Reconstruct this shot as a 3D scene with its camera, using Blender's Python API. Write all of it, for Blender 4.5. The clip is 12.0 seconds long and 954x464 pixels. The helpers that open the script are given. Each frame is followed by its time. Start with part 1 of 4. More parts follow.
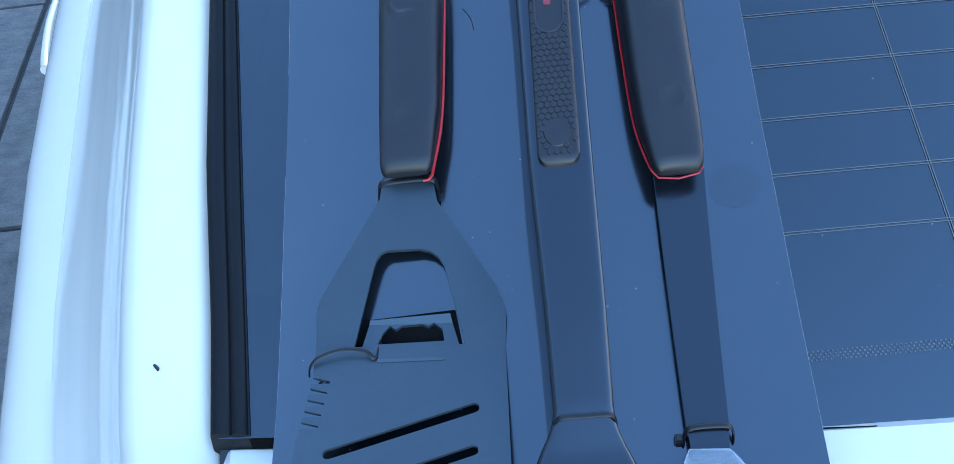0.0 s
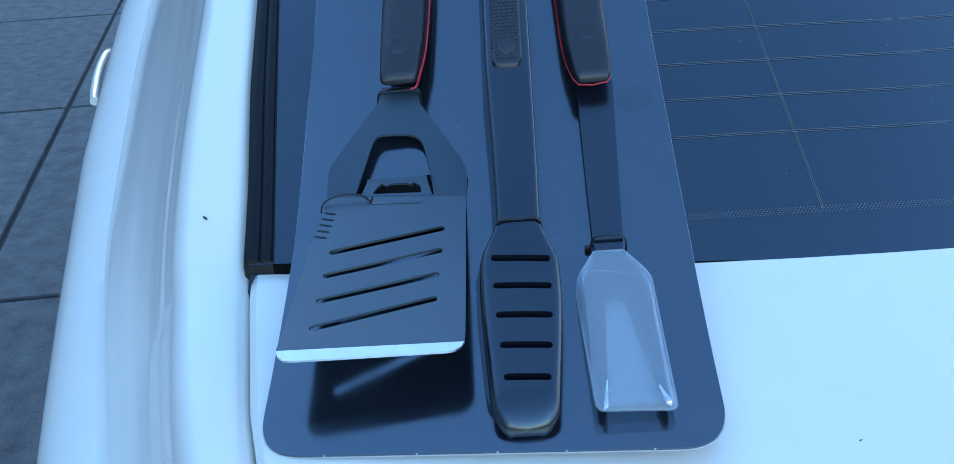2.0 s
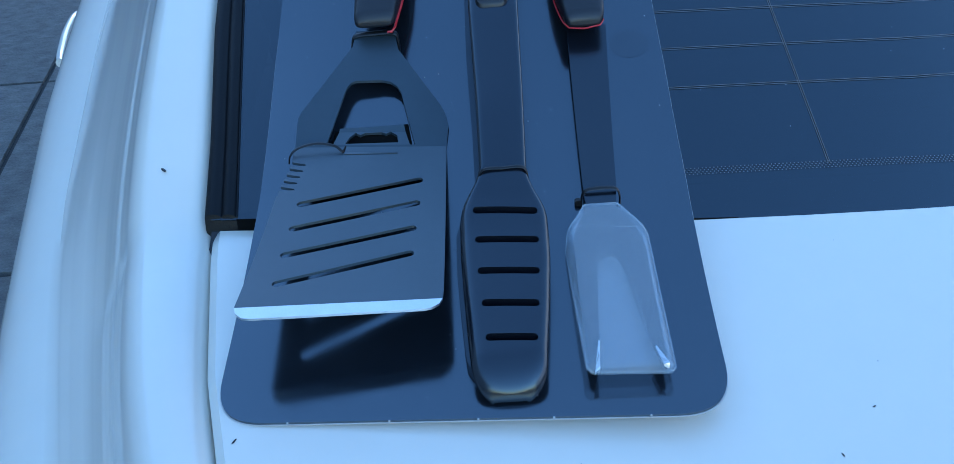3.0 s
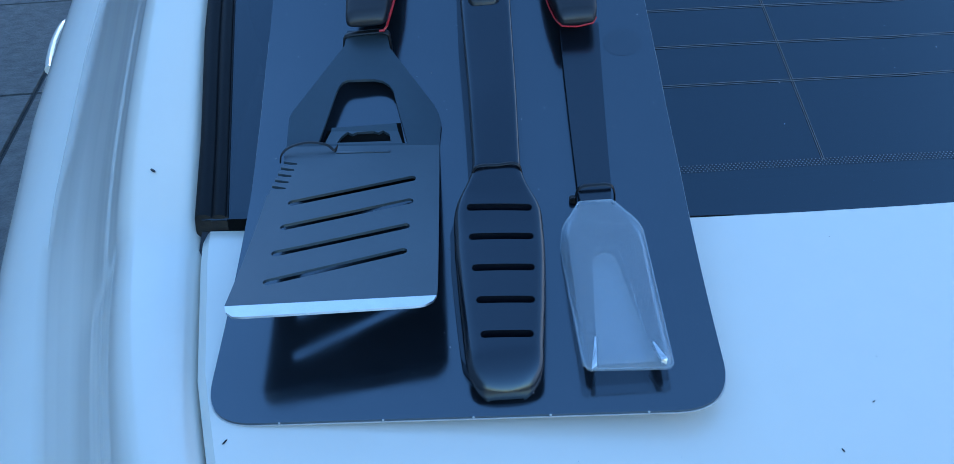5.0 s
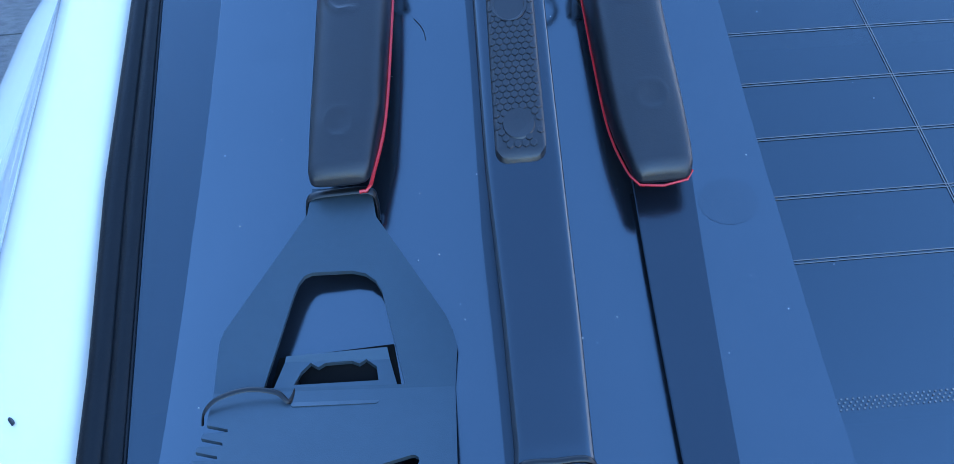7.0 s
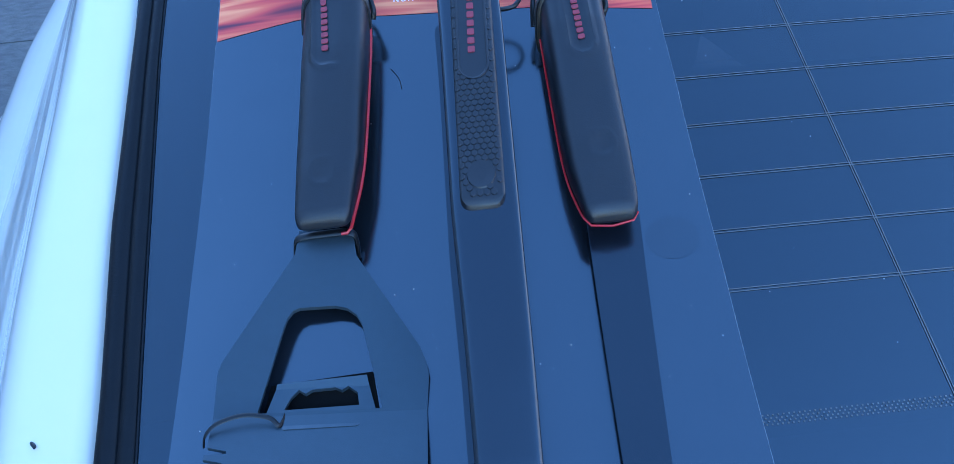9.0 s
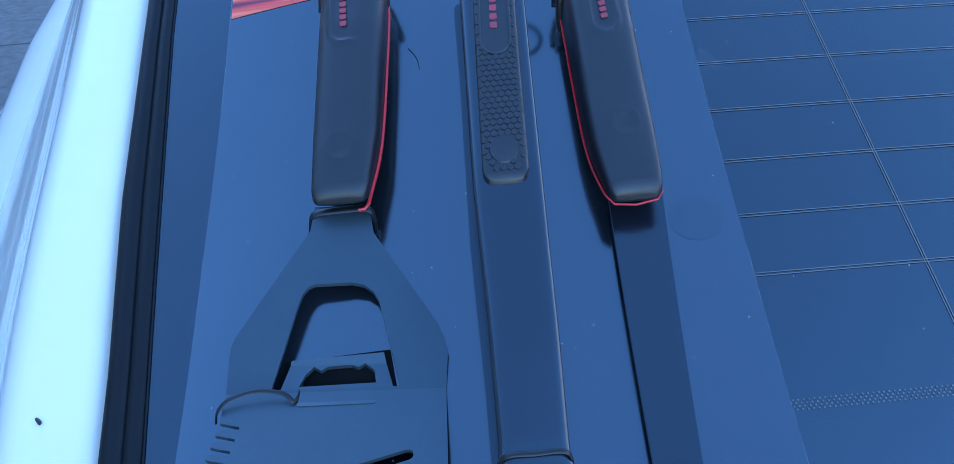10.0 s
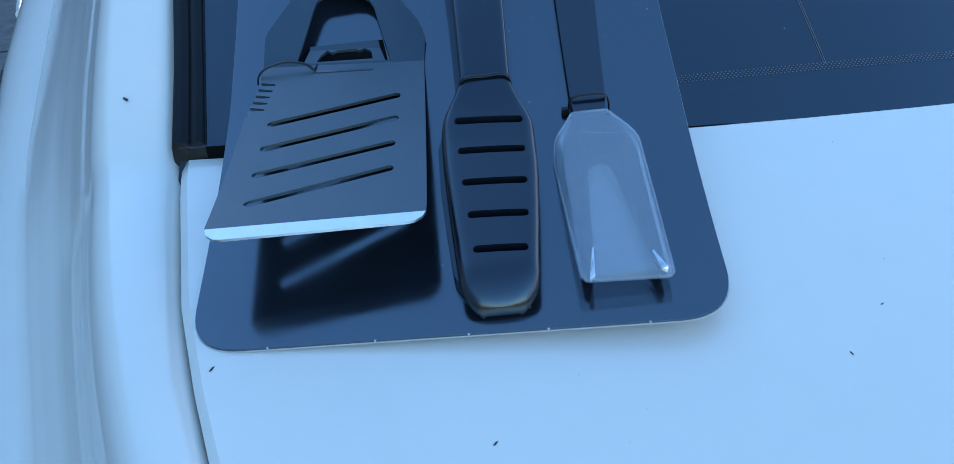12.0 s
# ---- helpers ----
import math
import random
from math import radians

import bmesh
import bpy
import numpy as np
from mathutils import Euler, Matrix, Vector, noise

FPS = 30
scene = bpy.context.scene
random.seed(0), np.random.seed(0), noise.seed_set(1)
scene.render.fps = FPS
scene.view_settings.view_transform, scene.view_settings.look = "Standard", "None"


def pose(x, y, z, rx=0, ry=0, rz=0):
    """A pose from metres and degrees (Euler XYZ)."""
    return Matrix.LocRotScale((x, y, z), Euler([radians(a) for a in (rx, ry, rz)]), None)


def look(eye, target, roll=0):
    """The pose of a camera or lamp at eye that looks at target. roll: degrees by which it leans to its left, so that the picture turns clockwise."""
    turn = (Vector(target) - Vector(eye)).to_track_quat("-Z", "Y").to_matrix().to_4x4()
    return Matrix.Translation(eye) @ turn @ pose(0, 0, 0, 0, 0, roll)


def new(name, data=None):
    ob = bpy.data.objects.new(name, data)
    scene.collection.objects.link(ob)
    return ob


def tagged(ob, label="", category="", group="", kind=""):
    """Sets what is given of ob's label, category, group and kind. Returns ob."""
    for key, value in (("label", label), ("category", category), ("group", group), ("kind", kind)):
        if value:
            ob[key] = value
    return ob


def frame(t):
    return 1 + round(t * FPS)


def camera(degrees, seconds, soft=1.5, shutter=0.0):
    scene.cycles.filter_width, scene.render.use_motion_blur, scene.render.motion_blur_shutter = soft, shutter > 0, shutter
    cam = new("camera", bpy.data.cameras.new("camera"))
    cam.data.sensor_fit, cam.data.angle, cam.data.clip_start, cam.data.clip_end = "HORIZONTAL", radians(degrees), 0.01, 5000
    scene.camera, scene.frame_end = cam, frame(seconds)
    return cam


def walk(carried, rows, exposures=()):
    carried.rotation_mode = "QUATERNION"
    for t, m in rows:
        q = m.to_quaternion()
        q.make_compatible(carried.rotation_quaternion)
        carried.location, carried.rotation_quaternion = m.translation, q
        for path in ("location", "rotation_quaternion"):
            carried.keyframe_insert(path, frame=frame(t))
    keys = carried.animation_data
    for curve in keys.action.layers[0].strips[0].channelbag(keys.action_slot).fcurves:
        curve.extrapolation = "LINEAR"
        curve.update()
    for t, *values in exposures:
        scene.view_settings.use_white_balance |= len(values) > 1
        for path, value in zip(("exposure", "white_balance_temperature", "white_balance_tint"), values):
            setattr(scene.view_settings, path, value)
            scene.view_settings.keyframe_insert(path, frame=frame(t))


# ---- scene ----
cam = camera(61.0, 12.0, soft=0.7)
PATH = [
    (0, (0.004, 0.022, 1.333), (-0.098, 1.529, 0.022), -5.4),
    (0.5, (-0.006, -0.027, 1.307), (-0.104, 1.496, 0.014), -3.8),
    (1, (0.001, -0.081, 1.283), (-0.095, 1.55, 0.129), -4.0),
    (1.5, (0.004, -0.146, 1.29), (-0.071, 1.551, 0.233), -3.5),
    (2, (0.018, -0.174, 1.295), (-0.047, 1.533, 0.255), -2.9),
    (2.5, (0.02, -0.154, 1.263), (-0.026, 1.531, 0.187), -2.4),
    (4.5, (0.016, -0.149, 1.259), (-0.003, 1.543, 0.193), -2.0),
    (5, (0.018, -0.151, 1.253), (0.006, 1.549, 0.2), -2.0),
    (5.5, (0.007, -0.128, 1.265), (0.011, 1.569, 0.206), -1.3),
    (6, (0.006, -0.051, 1.279), (0.01, 1.688, 0.29), -1.5),
    (6.5, (0.007, 0.032, 1.263), (0.01, 1.77, 0.273), -2.4),
    (7, (0.008, 0.043, 1.25), (-0.006, 1.759, 0.224), -3.0),
    (9, (0.022, 0.02, 1.283), (0.01, 1.732, 0.251), -3.8),
    (9.5, (0.017, 0.025, 1.301), (0.013, 1.77, 0.324), -3.0),
    (10, (0.01, 0.019, 1.267), (0.014, 1.747, 0.26), -2.7),
    (10.5, (0.014, 0.007, 1.251), (0.013, 1.684, 0.16), -2.9),
    (11, (0.014, -0.021, 1.237), (0.008, 1.637, 0.119), -3.0),
    (11.5, (0.015, -0.059, 1.227), (0.013, 1.539, 0.026), -3.3),
    (12, (0.019, -0.146, 1.231), (0.014, 1.484, 0.071), -3.9),
]
EXPOSURES = [
    (0.0, 4.12, 5820, 19), (0.5, 3.85, 5770, 18), (1.0, 3.65, 5410, 15), (1.5, 3.56, 5420, 15), (2.0, 3.57, 5440, 15), (2.5, 3.33, 5330, 15), (5.0, 3.13, 5140, 14), (5.5, 3.17, 5020, 15),
    (6.0, 3.51, 5040, 20), (6.5, 3.83, 5050, 21), (7.0, 4.12, 5170, 21), (9.0, 3.84, 4990, 21), (9.5, 3.84, 4920, 21), (10.5, 3.90, 5110, 21), (11.0, 3.74, 5150, 18), (11.5, 3.39, 5220, 15), (12.0, 3.15, 5360, 14)]
walk(cam, [(t, look(eye, target, roll)) for t, eye, target, roll in PATH], EXPOSURES)

# ---- sky and light: open shade at dusk ----
world = bpy.data.worlds.new("dusk_sky")
scene.world = world
world.use_nodes = True
wn = world.node_tree
sky = wn.nodes.new("ShaderNodeTexSky")
sky.sky_type = "NISHITA"
sky.sun_disc = False
sky.dust_density = 0.3
sky.air_density = 1.0
sky.ozone_density = 2.0
sky.sun_elevation = radians(4)
sky.sun_rotation = radians(-30)
wn.nodes["Background"].inputs["Strength"].default_value = 0.15
wn.links.new(sky.outputs["Color"], wn.nodes["Background"].inputs["Color"])
sun = new("sun", bpy.data.lights.new("sun", "SUN"))
sun.data.energy, sun.data.angle, sun.data.color = 3.5, radians(0.5), (1.0, 0.93, 0.84)
sun.matrix_world = look((-4.99, 8.64, 0.70), (0, 0, 0))


# ---- materials ----
def material(name, base, rough, metal=0.0, coat=0.0, coat_rough=0.03, spec=0.5, vary=0.0, scale=40.0,
             bump=0.0, bump_scale=400.0, rough_vary=0.0, dark=None, alpha=1.0, trans=0.0, ior=1.5, per_object=0.0, speck=0.0):
    """A surface with colour and roughness that vary at two scales, and fine relief."""
    m = bpy.data.materials.new(name)
    m.use_nodes = True
    nt = m.node_tree
    b = nt.nodes["Principled BSDF"]
    b.inputs["Roughness"].default_value, b.inputs["Metallic"].default_value = rough, metal
    b.inputs["Coat Weight"].default_value, b.inputs["Coat Roughness"].default_value = coat, coat_rough
    b.inputs["Specular IOR Level"].default_value, b.inputs["IOR"].default_value = spec, ior
    b.inputs["Alpha"].default_value, b.inputs["Transmission Weight"].default_value = alpha, trans
    b.inputs["Base Color"].default_value = (*base, 1)
    geo = nt.nodes.new("ShaderNodeNewGeometry")
    def tex(sc, detail=4.0):
        n = nt.nodes.new("ShaderNodeTexNoise")
        n.inputs["Scale"].default_value, n.inputs["Detail"].default_value = sc, detail
        nt.links.new(geo.outputs["Position"], n.inputs["Vector"])
        return n
    if vary or per_object or speck:
        big, small = tex(scale), tex(scale * 9, 6)
        mixn = nt.nodes.new("ShaderNodeMath")
        mixn.operation = "MULTIPLY_ADD"
        mixn.inputs[1].default_value = 0.6
        nt.links.new(big.outputs["Fac"], mixn.inputs[0])
        half = nt.nodes.new("ShaderNodeMath")
        half.operation = "MULTIPLY"
        half.inputs[1].default_value = 0.4
        nt.links.new(small.outputs["Fac"], half.inputs[0])
        nt.links.new(half.outputs[0], mixn.inputs[2])
        last = mixn.outputs[0]
        ramp = nt.nodes.new("ShaderNodeMapRange")
        ramp.inputs["From Min"].default_value, ramp.inputs["From Max"].default_value = 0.3, 0.7
        nt.links.new(last, ramp.inputs["Value"])
        col = nt.nodes.new("ShaderNodeMix")
        col.data_type = "RGBA"
        low = dark if dark else tuple(c * (1 - vary) for c in base)
        col.inputs["A"].default_value, col.inputs["B"].default_value = (*low, 1), (*base, 1)
        nt.links.new(ramp.outputs["Result"], col.inputs["Factor"])
        out = col.outputs["Result"]
        if per_object:
            info = nt.nodes.new("ShaderNodeObjectInfo")
            hsv = nt.nodes.new("ShaderNodeHueSaturation")
            mr = nt.nodes.new("ShaderNodeMapRange")
            mr.inputs["To Min"].default_value, mr.inputs["To Max"].default_value = 1 - per_object, 1 + per_object
            nt.links.new(info.outputs["Random"], mr.inputs["Value"])
            nt.links.new(mr.outputs["Result"], hsv.inputs["Value"])
            nt.links.new(out, hsv.inputs["Color"])
            out = hsv.outputs["Color"]
        if speck:
            dots = nt.nodes.new("ShaderNodeTexVoronoi")
            dots.inputs["Scale"].default_value = 45.0
            nt.links.new(geo.outputs["Position"], dots.inputs["Vector"])
            pick = nt.nodes.new("ShaderNodeMath")
            pick.operation = "LESS_THAN"
            pick.inputs[1].default_value = speck
            nt.links.new(dots.outputs["Distance"], pick.inputs[0])
            dirt = nt.nodes.new("ShaderNodeMix")
            dirt.data_type = "RGBA"
            dirt.inputs["B"].default_value = (0.12, 0.11, 0.1, 1)
            nt.links.new(pick.outputs[0], dirt.inputs["Factor"])
            nt.links.new(out, dirt.inputs["A"])
            out = dirt.outputs["Result"]
        nt.links.new(out, b.inputs["Base Color"])
    if rough_vary:
        n = tex(scale * 1.7)
        mr = nt.nodes.new("ShaderNodeMapRange")
        mr.inputs["From Min"].default_value, mr.inputs["From Max"].default_value = 0.35, 0.65
        mr.inputs["To Min"].default_value, mr.inputs["To Max"].default_value = rough - rough_vary, rough + rough_vary
        nt.links.new(n.outputs["Fac"], mr.inputs["Value"])
        nt.links.new(mr.outputs["Result"], b.inputs["Roughness"])
    if bump:
        n = tex(bump_scale, 5)
        bp = nt.nodes.new("ShaderNodeBump")
        bp.inputs["Strength"].default_value, bp.inputs["Distance"].default_value = 1.0, bump
        nt.links.new(n.outputs["Fac"], bp.inputs["Height"])
        nt.links.new(bp.outputs["Normal"], b.inputs["Normal"])
    return m


# neutral white car paint; warm bounce light is put into its base colour
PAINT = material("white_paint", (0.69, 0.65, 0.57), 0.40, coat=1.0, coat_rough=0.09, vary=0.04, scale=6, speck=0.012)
RUBBER = material("seal_rubber", (0.006, 0.007, 0.009), 0.36, spec=0.2, vary=0.35, scale=60, bump=0.0002, bump_scale=900)
GLASS = material("tinted_glass", (0.05, 0.06, 0.07), 0.015, trans=1.0, ior=1.92)
FRIT = material("black_ceramic", (0.012, 0.011, 0.013), 0.25, vary=0.2)
WIRE = material("heater_print", (0.15, 0.145, 0.14), 0.5, metal=0.2, vary=0.3, scale=300)
CARD = material("laminated_card", (0.011, 0.013, 0.017), 0.15, ior=2.2, vary=0.4, scale=14, rough_vary=0.03, bump=0.00012, bump_scale=25)
STAIN = material("dull_laminate", (0.011, 0.013, 0.017), 0.26, ior=2.07, vary=0.3, scale=90)
DUST = material("dust", (0.5, 0.5, 0.5), 0.9, vary=0.2, scale=500)
# blue-grey of the added walls, picked to cool the light they bounce
WALL = material("render_wall", (0.31, 0.34, 0.38), 0.9, vary=0.35, scale=0.8, bump=0.01, bump_scale=12)
EDGE = material("card_edge", (0.5, 0.5, 0.5), 0.7, vary=0.3, scale=300)
COATED = material("coated_steel", (0.026, 0.037, 0.046), 0.36, ior=1.70, vary=0.25, scale=30, bump=0.00004, bump_scale=2500)
SATIN = material("satin_black_steel", (0.007, 0.008, 0.012), 0.22, spec=0.9, vary=0.25, scale=35, bump=0.00003, bump_scale=1800)
STEEL = material("ground_steel", (0.72, 0.72, 0.72), 0.32, metal=1.0, vary=0.12, scale=120)
GRIP = material("soft_grip", (0.011, 0.012, 0.016), 0.42, spec=0.52, vary=0.3, scale=45, bump=0.00008, bump_scale=1400, rough_vary=0.06)
CAP = material("end_cap_plastic", (0.050, 0.052, 0.056), 0.28, vary=0.25, scale=80)
RED = material("red_plastic", (0.55, 0.02, 0.025), 0.4, vary=0.2, scale=200)
REDPRINT = material("red_print", (0.27, 0.035, 0.05), 0.45, vary=0.25, scale=500)
SHEATH = material("clear_plastic", (0.50, 0.57, 0.63), 0.30, spec=0.5, alpha=0.32, vary=0.08, scale=60, bump=0.00018, bump_scale=70)
# matte black put in where only shade darkens a gap
SHADE_BLACK = material("shade_black", (0.004, 0.004, 0.004), 0.95, spec=0.1, vary=0.2)
TIE = material("tie_nylon", (0.008, 0.008, 0.009), 0.35, vary=0.2, scale=200, spec=0.4)
WHITEINK = material("white_ink", (0.78, 0.78, 0.78), 0.4, vary=0.05)
PLAQUE = material("silver_print", (0.36, 0.37, 0.38), 0.35, metal=0.5, vary=0.15, scale=40)
DARKINK = material("dark_ink", (0.03, 0.03, 0.035), 0.4, vary=0.1)
CONCRETE = material("pavement_concrete", (0.16, 0.155, 0.15), 0.9, vary=0.62, scale=16, bump=0.006, bump_scale=70, per_object=0.08)
ASPHALT = material("joint_ground", (0.04, 0.04, 0.04), 0.95, vary=0.4, scale=8, bump=0.003, bump_scale=90)
CABIN = material("cabin_trim", (0.02, 0.02, 0.022), 0.8, vary=0.3, scale=20)
TYRE = material("tyre_rubber", (0.02, 0.02, 0.02), 0.8, vary=0.3, scale=60)
RIM = material("alloy", (0.6, 0.6, 0.6), 0.35, metal=1.0, vary=0.1)


def flame_material():
    """Printed ribbons of red, orange and dark plum that run along x."""
    m = bpy.data.materials.new("flame_print")
    m.use_nodes = True
    nt = m.node_tree
    b = nt.nodes["Principled BSDF"]
    b.inputs["Roughness"].default_value = 0.2
    geo = nt.nodes.new("ShaderNodeNewGeometry")
    mp = nt.nodes.new("ShaderNodeMapping")
    mp.inputs["Scale"].default_value = (7, 120, 20)
    mp.inputs["Rotation"].default_value = (0, 0, radians(4))
    n = nt.nodes.new("ShaderNodeTexNoise")
    n.inputs["Scale"].default_value, n.inputs["Detail"].default_value, n.inputs["Distortion"].default_value = 1.0, 2.5, 0.7
    r = nt.nodes.new("ShaderNodeValToRGB")
    stops = ((0.28, (0.03, 0.02, 0.04)), (0.36, (0.22, 0.03, 0.04)), (0.44, (0.60, 0.06, 0.05)),
             (0.53, (0.72, 0.13, 0.065)), (0.60, (0.86, 0.29, 0.12)), (0.70, (0.6, 0.06, 0.05)))
    for i, (p, c) in enumerate(stops):
        e = r.color_ramp.elements[i] if i < 2 else r.color_ramp.elements.new(p)
        e.position, e.color = p, (*c, 1)
    nt.links.new(geo.outputs["Position"], mp.inputs["Vector"])
    nt.links.new(mp.outputs["Vector"], n.inputs["Vector"])
    nt.links.new(n.outputs["Fac"], r.inputs["Fac"])
    nt.links.new(r.outputs["Color"], b.inputs["Base Color"])
    return m


FLAME = flame_material()
# black laminate, lacquer and tinted glass: the sky's blue is put into their reflections
for coated in (GLASS, CARD, STAIN, SATIN, COATED):
    coated.node_tree.nodes["Principled BSDF"].inputs["Specular Tint"].default_value = (0.70, 0.85, 1.0, 1)

# ---- builders ----
def part(name, bm, mat, parent=None, label="", smooth=True, sharp=38):
    me = bpy.data.meshes.new(name)
    bmesh.ops.recalc_face_normals(bm, faces=bm.faces)
    bm.to_mesh(me)
    bm.free()
    me.materials.append(mat)
    if smooth:
        me.polygons.foreach_set("use_smooth", [True] * len(me.polygons))
        me.set_sharp_from_angle(angle=radians(sharp))
    ob = new(name, me)
    if parent:
        ob.parent = parent
    return tagged(ob, label) if label else ob


def thing(name, label, category, at=(0, 0, 0), group=""):
    ob = new(name)
    ob.location = at
    ob.empty_display_size = 0.02
    ob["at"] = at
    return tagged(ob, label, category, group)


def under(parent, bm):
    """Moves a mesh made in the world's metres into its parent's frame."""
    bmesh.ops.translate(bm, vec=-Vector(parent.location), verts=bm.verts)
    return bm


def capsule(ax, ay, bx, by, r, n=5):
    d = math.atan2(by - ay, bx - ax)
    pts = [(bx + r * math.cos(d + a), by + r * math.sin(d + a)) for a in (math.pi * (i / n - 0.5) for i in range(n + 1))]
    pts += [(ax + r * math.cos(d + a), ay + r * math.sin(d + a)) for a in (math.pi * (i / n + 0.5) for i in range(n + 1))]
    return pts


def rounded(pts, r, n=4):
    """A polygon with each corner rounded; r one radius, or one for each corner."""
    out, k = [], len(pts)
    for i in range(k):
        p, a, b = Vector(pts[i]), Vector(pts[i - 1]), Vector(pts[(i + 1) % k])
        rad = r[i] if isinstance(r, (list, tuple)) else r
        if rad <= 0:
            out.append(tuple(p))
            continue
        u, v = (a - p), (b - p)
        ang = max(0.2, u.angle(v))
        cut = min(rad / math.tan(ang / 2), 0.48 * u.length, 0.48 * v.length)
        s, e = p + u.normalized() * cut, p + v.normalized() * cut
        for j in range(n + 1):
            t = j / n
            out.append(tuple(s * (1 - t) ** 2 + p * 2 * t * (1 - t) + e * t * t))
    return out


def slab(outline, holes, top, thick, ycuts=(), xcuts=()):
    """A sheet of that outline, with holes through it, whose top follows top(x, y)."""
    bm = bmesh.new()
    for loop in (outline, *holes):
        vs = [bm.verts.new((x, y, 0)) for x, y in loop]
        for i in range(len(vs)):
            bm.edges.new((vs[i - 1], vs[i]))
    bmesh.ops.triangle_fill(bm, use_beauty=True, use_dissolve=False, edges=bm.edges[:], normal=(0, 0, 1))
    for axis, cuts in ((1, ycuts), (0, xcuts)):
        for c in cuts:
            co, no = [0, 0, 0], [0, 0, 0]
            co[axis], no[axis] = c, 1
            bmesh.ops.bisect_plane(bm, geom=bm.verts[:] + bm.edges[:] + bm.faces[:], plane_co=co, plane_no=no, dist=1e-6)
    bmesh.ops.recalc_face_normals(bm, faces=bm.faces)
    if thick:
        ret = bmesh.ops.extrude_face_region(bm, geom=bm.faces[:])
        low = [g for g in ret["geom"] if isinstance(g, bmesh.types.BMVert)]
        lows = set(low)
    else:
        lows = set()
    for v in bm.verts:
        v.co.z = top(v.co.x, v.co.y) - (thick if v in lows else 0)
    return bm


def steps(a, b, n):
    return [a + (b - a) * i / n for i in range(n + 1)]


def loft(rings, caps=True):
    bm = bmesh.new()
    rows = [[bm.verts.new(p) for p in ring] for ring in rings]
    for a, b in zip(rows, rows[1:]):
        for i in range(len(a)):
            j = (i + 1) % len(a)
            bm.faces.new((a[i], a[j], b[j], b[i]))
    if caps:
        bm.faces.new(rows[0][::-1])
        bm.faces.new(rows[-1])
    return bm


def sheet(rows):
    """An open surface through rows of points."""
    bm = bmesh.new()
    vs = [[bm.verts.new(p) for p in row] for row in rows]
    for a, b in zip(vs, vs[1:]):
        for i in range(len(a) - 1):
            bm.faces.new((a[i], a[i + 1], b[i + 1], b[i]))
    return bm


def smooth_path(pts, n=6):
    """A rounded line through the given points."""
    p = [Vector(q) for q in pts]
    p = [p[0] * 2 - p[1]] + p + [p[-1] * 2 - p[-2]]
    out = []
    for i in range(1, len(p) - 2):
        for j in range(n):
            t = j / n
            a, b, c, d = p[i - 1], p[i], p[i + 1], p[i + 2]
            out.append(0.5 * (2 * b + (c - a) * t + (2 * a - 5 * b + 4 * c - d) * t * t + (3 * b - a - 3 * c + d) * t ** 3))
    return out + [p[-2]]


def tube(pts, r, n=8, flat=1.0, wide=None):
    """A round or flattened bar along a line; wide: the direction of its breadth."""
    rings = []
    for i, p in enumerate(pts):
        d = (pts[min(i + 1, len(pts) - 1)] - pts[max(i - 1, 0)]).normalized()
        side = Vector(wide).normalized() if wide else d.cross(Vector((0.3, 0.1, 1))).normalized()
        side = (side - d * side.dot(d)).normalized()
        up = d.cross(side)
        rings.append([p + side * r * math.cos(a) + up * r * flat * math.sin(a) for a in (2 * math.pi * k / n for k in range(n))])
    return loft(rings)


def lerp(x, table):
    """Smooth values between rows of (x, value)."""
    if x <= table[0][0]:
        return table[0][1]
    for (x0, v0), (x1, v1) in zip(table, table[1:]):
        if x <= x1:
            return v0 + (v1 - v0) * (x - x0) / (x1 - x0)
    return table[-1][1]


# ---- the plan ----
def z_card(x, y):
    k = min(y, 0.46)
    return 1.0028 + 0.0484 * x - 0.42 * max(0, -0.04 - x) ** 2 * max(0, min(1, (y - 0.14) / 0.1)) + 0.2007 * (k - 0.1) + 0.7288 * (k - 0.1) ** 2 + 0.70 * (y - k)


def z_glass(x, y):
    return 1.0256 - 0.042 * x - 0.3 * max(0, -0.06 - x) ** 2 + 0.6016 * (y - 0.25) - 0.12 * max(0, y - 0.5) ** 2 - 0.05 * max(0, x - 0.15) ** 2


def z_trunk(x, y):
    return 0.996 + 0.15 * (y - 0.1) - 0.25 * max(0, 0.02 - y) ** 2


def front_edge(x):
    return 0.2412 + 0.13 * max(0, x - 0.05) ** 2 + 0.022 * max(0, -0.04 - x)


# ---- ground ----
bm = bmesh.new()
bmesh.ops.create_grid(bm, x_segments=8, y_segments=8, size=400)
bmesh.ops.translate(bm, vec=(0, 0, -0.014), verts=bm.verts)
ground = tagged(part("ground", bm, ASPHALT), "dark grey ground below the concrete pavement slabs", "ground", kind="structure")


# ---- the car ----
car = thing("parked_car", "white parked car with a heated rear window above its boot lid", "car", (0.42, 0.6, 0.0))

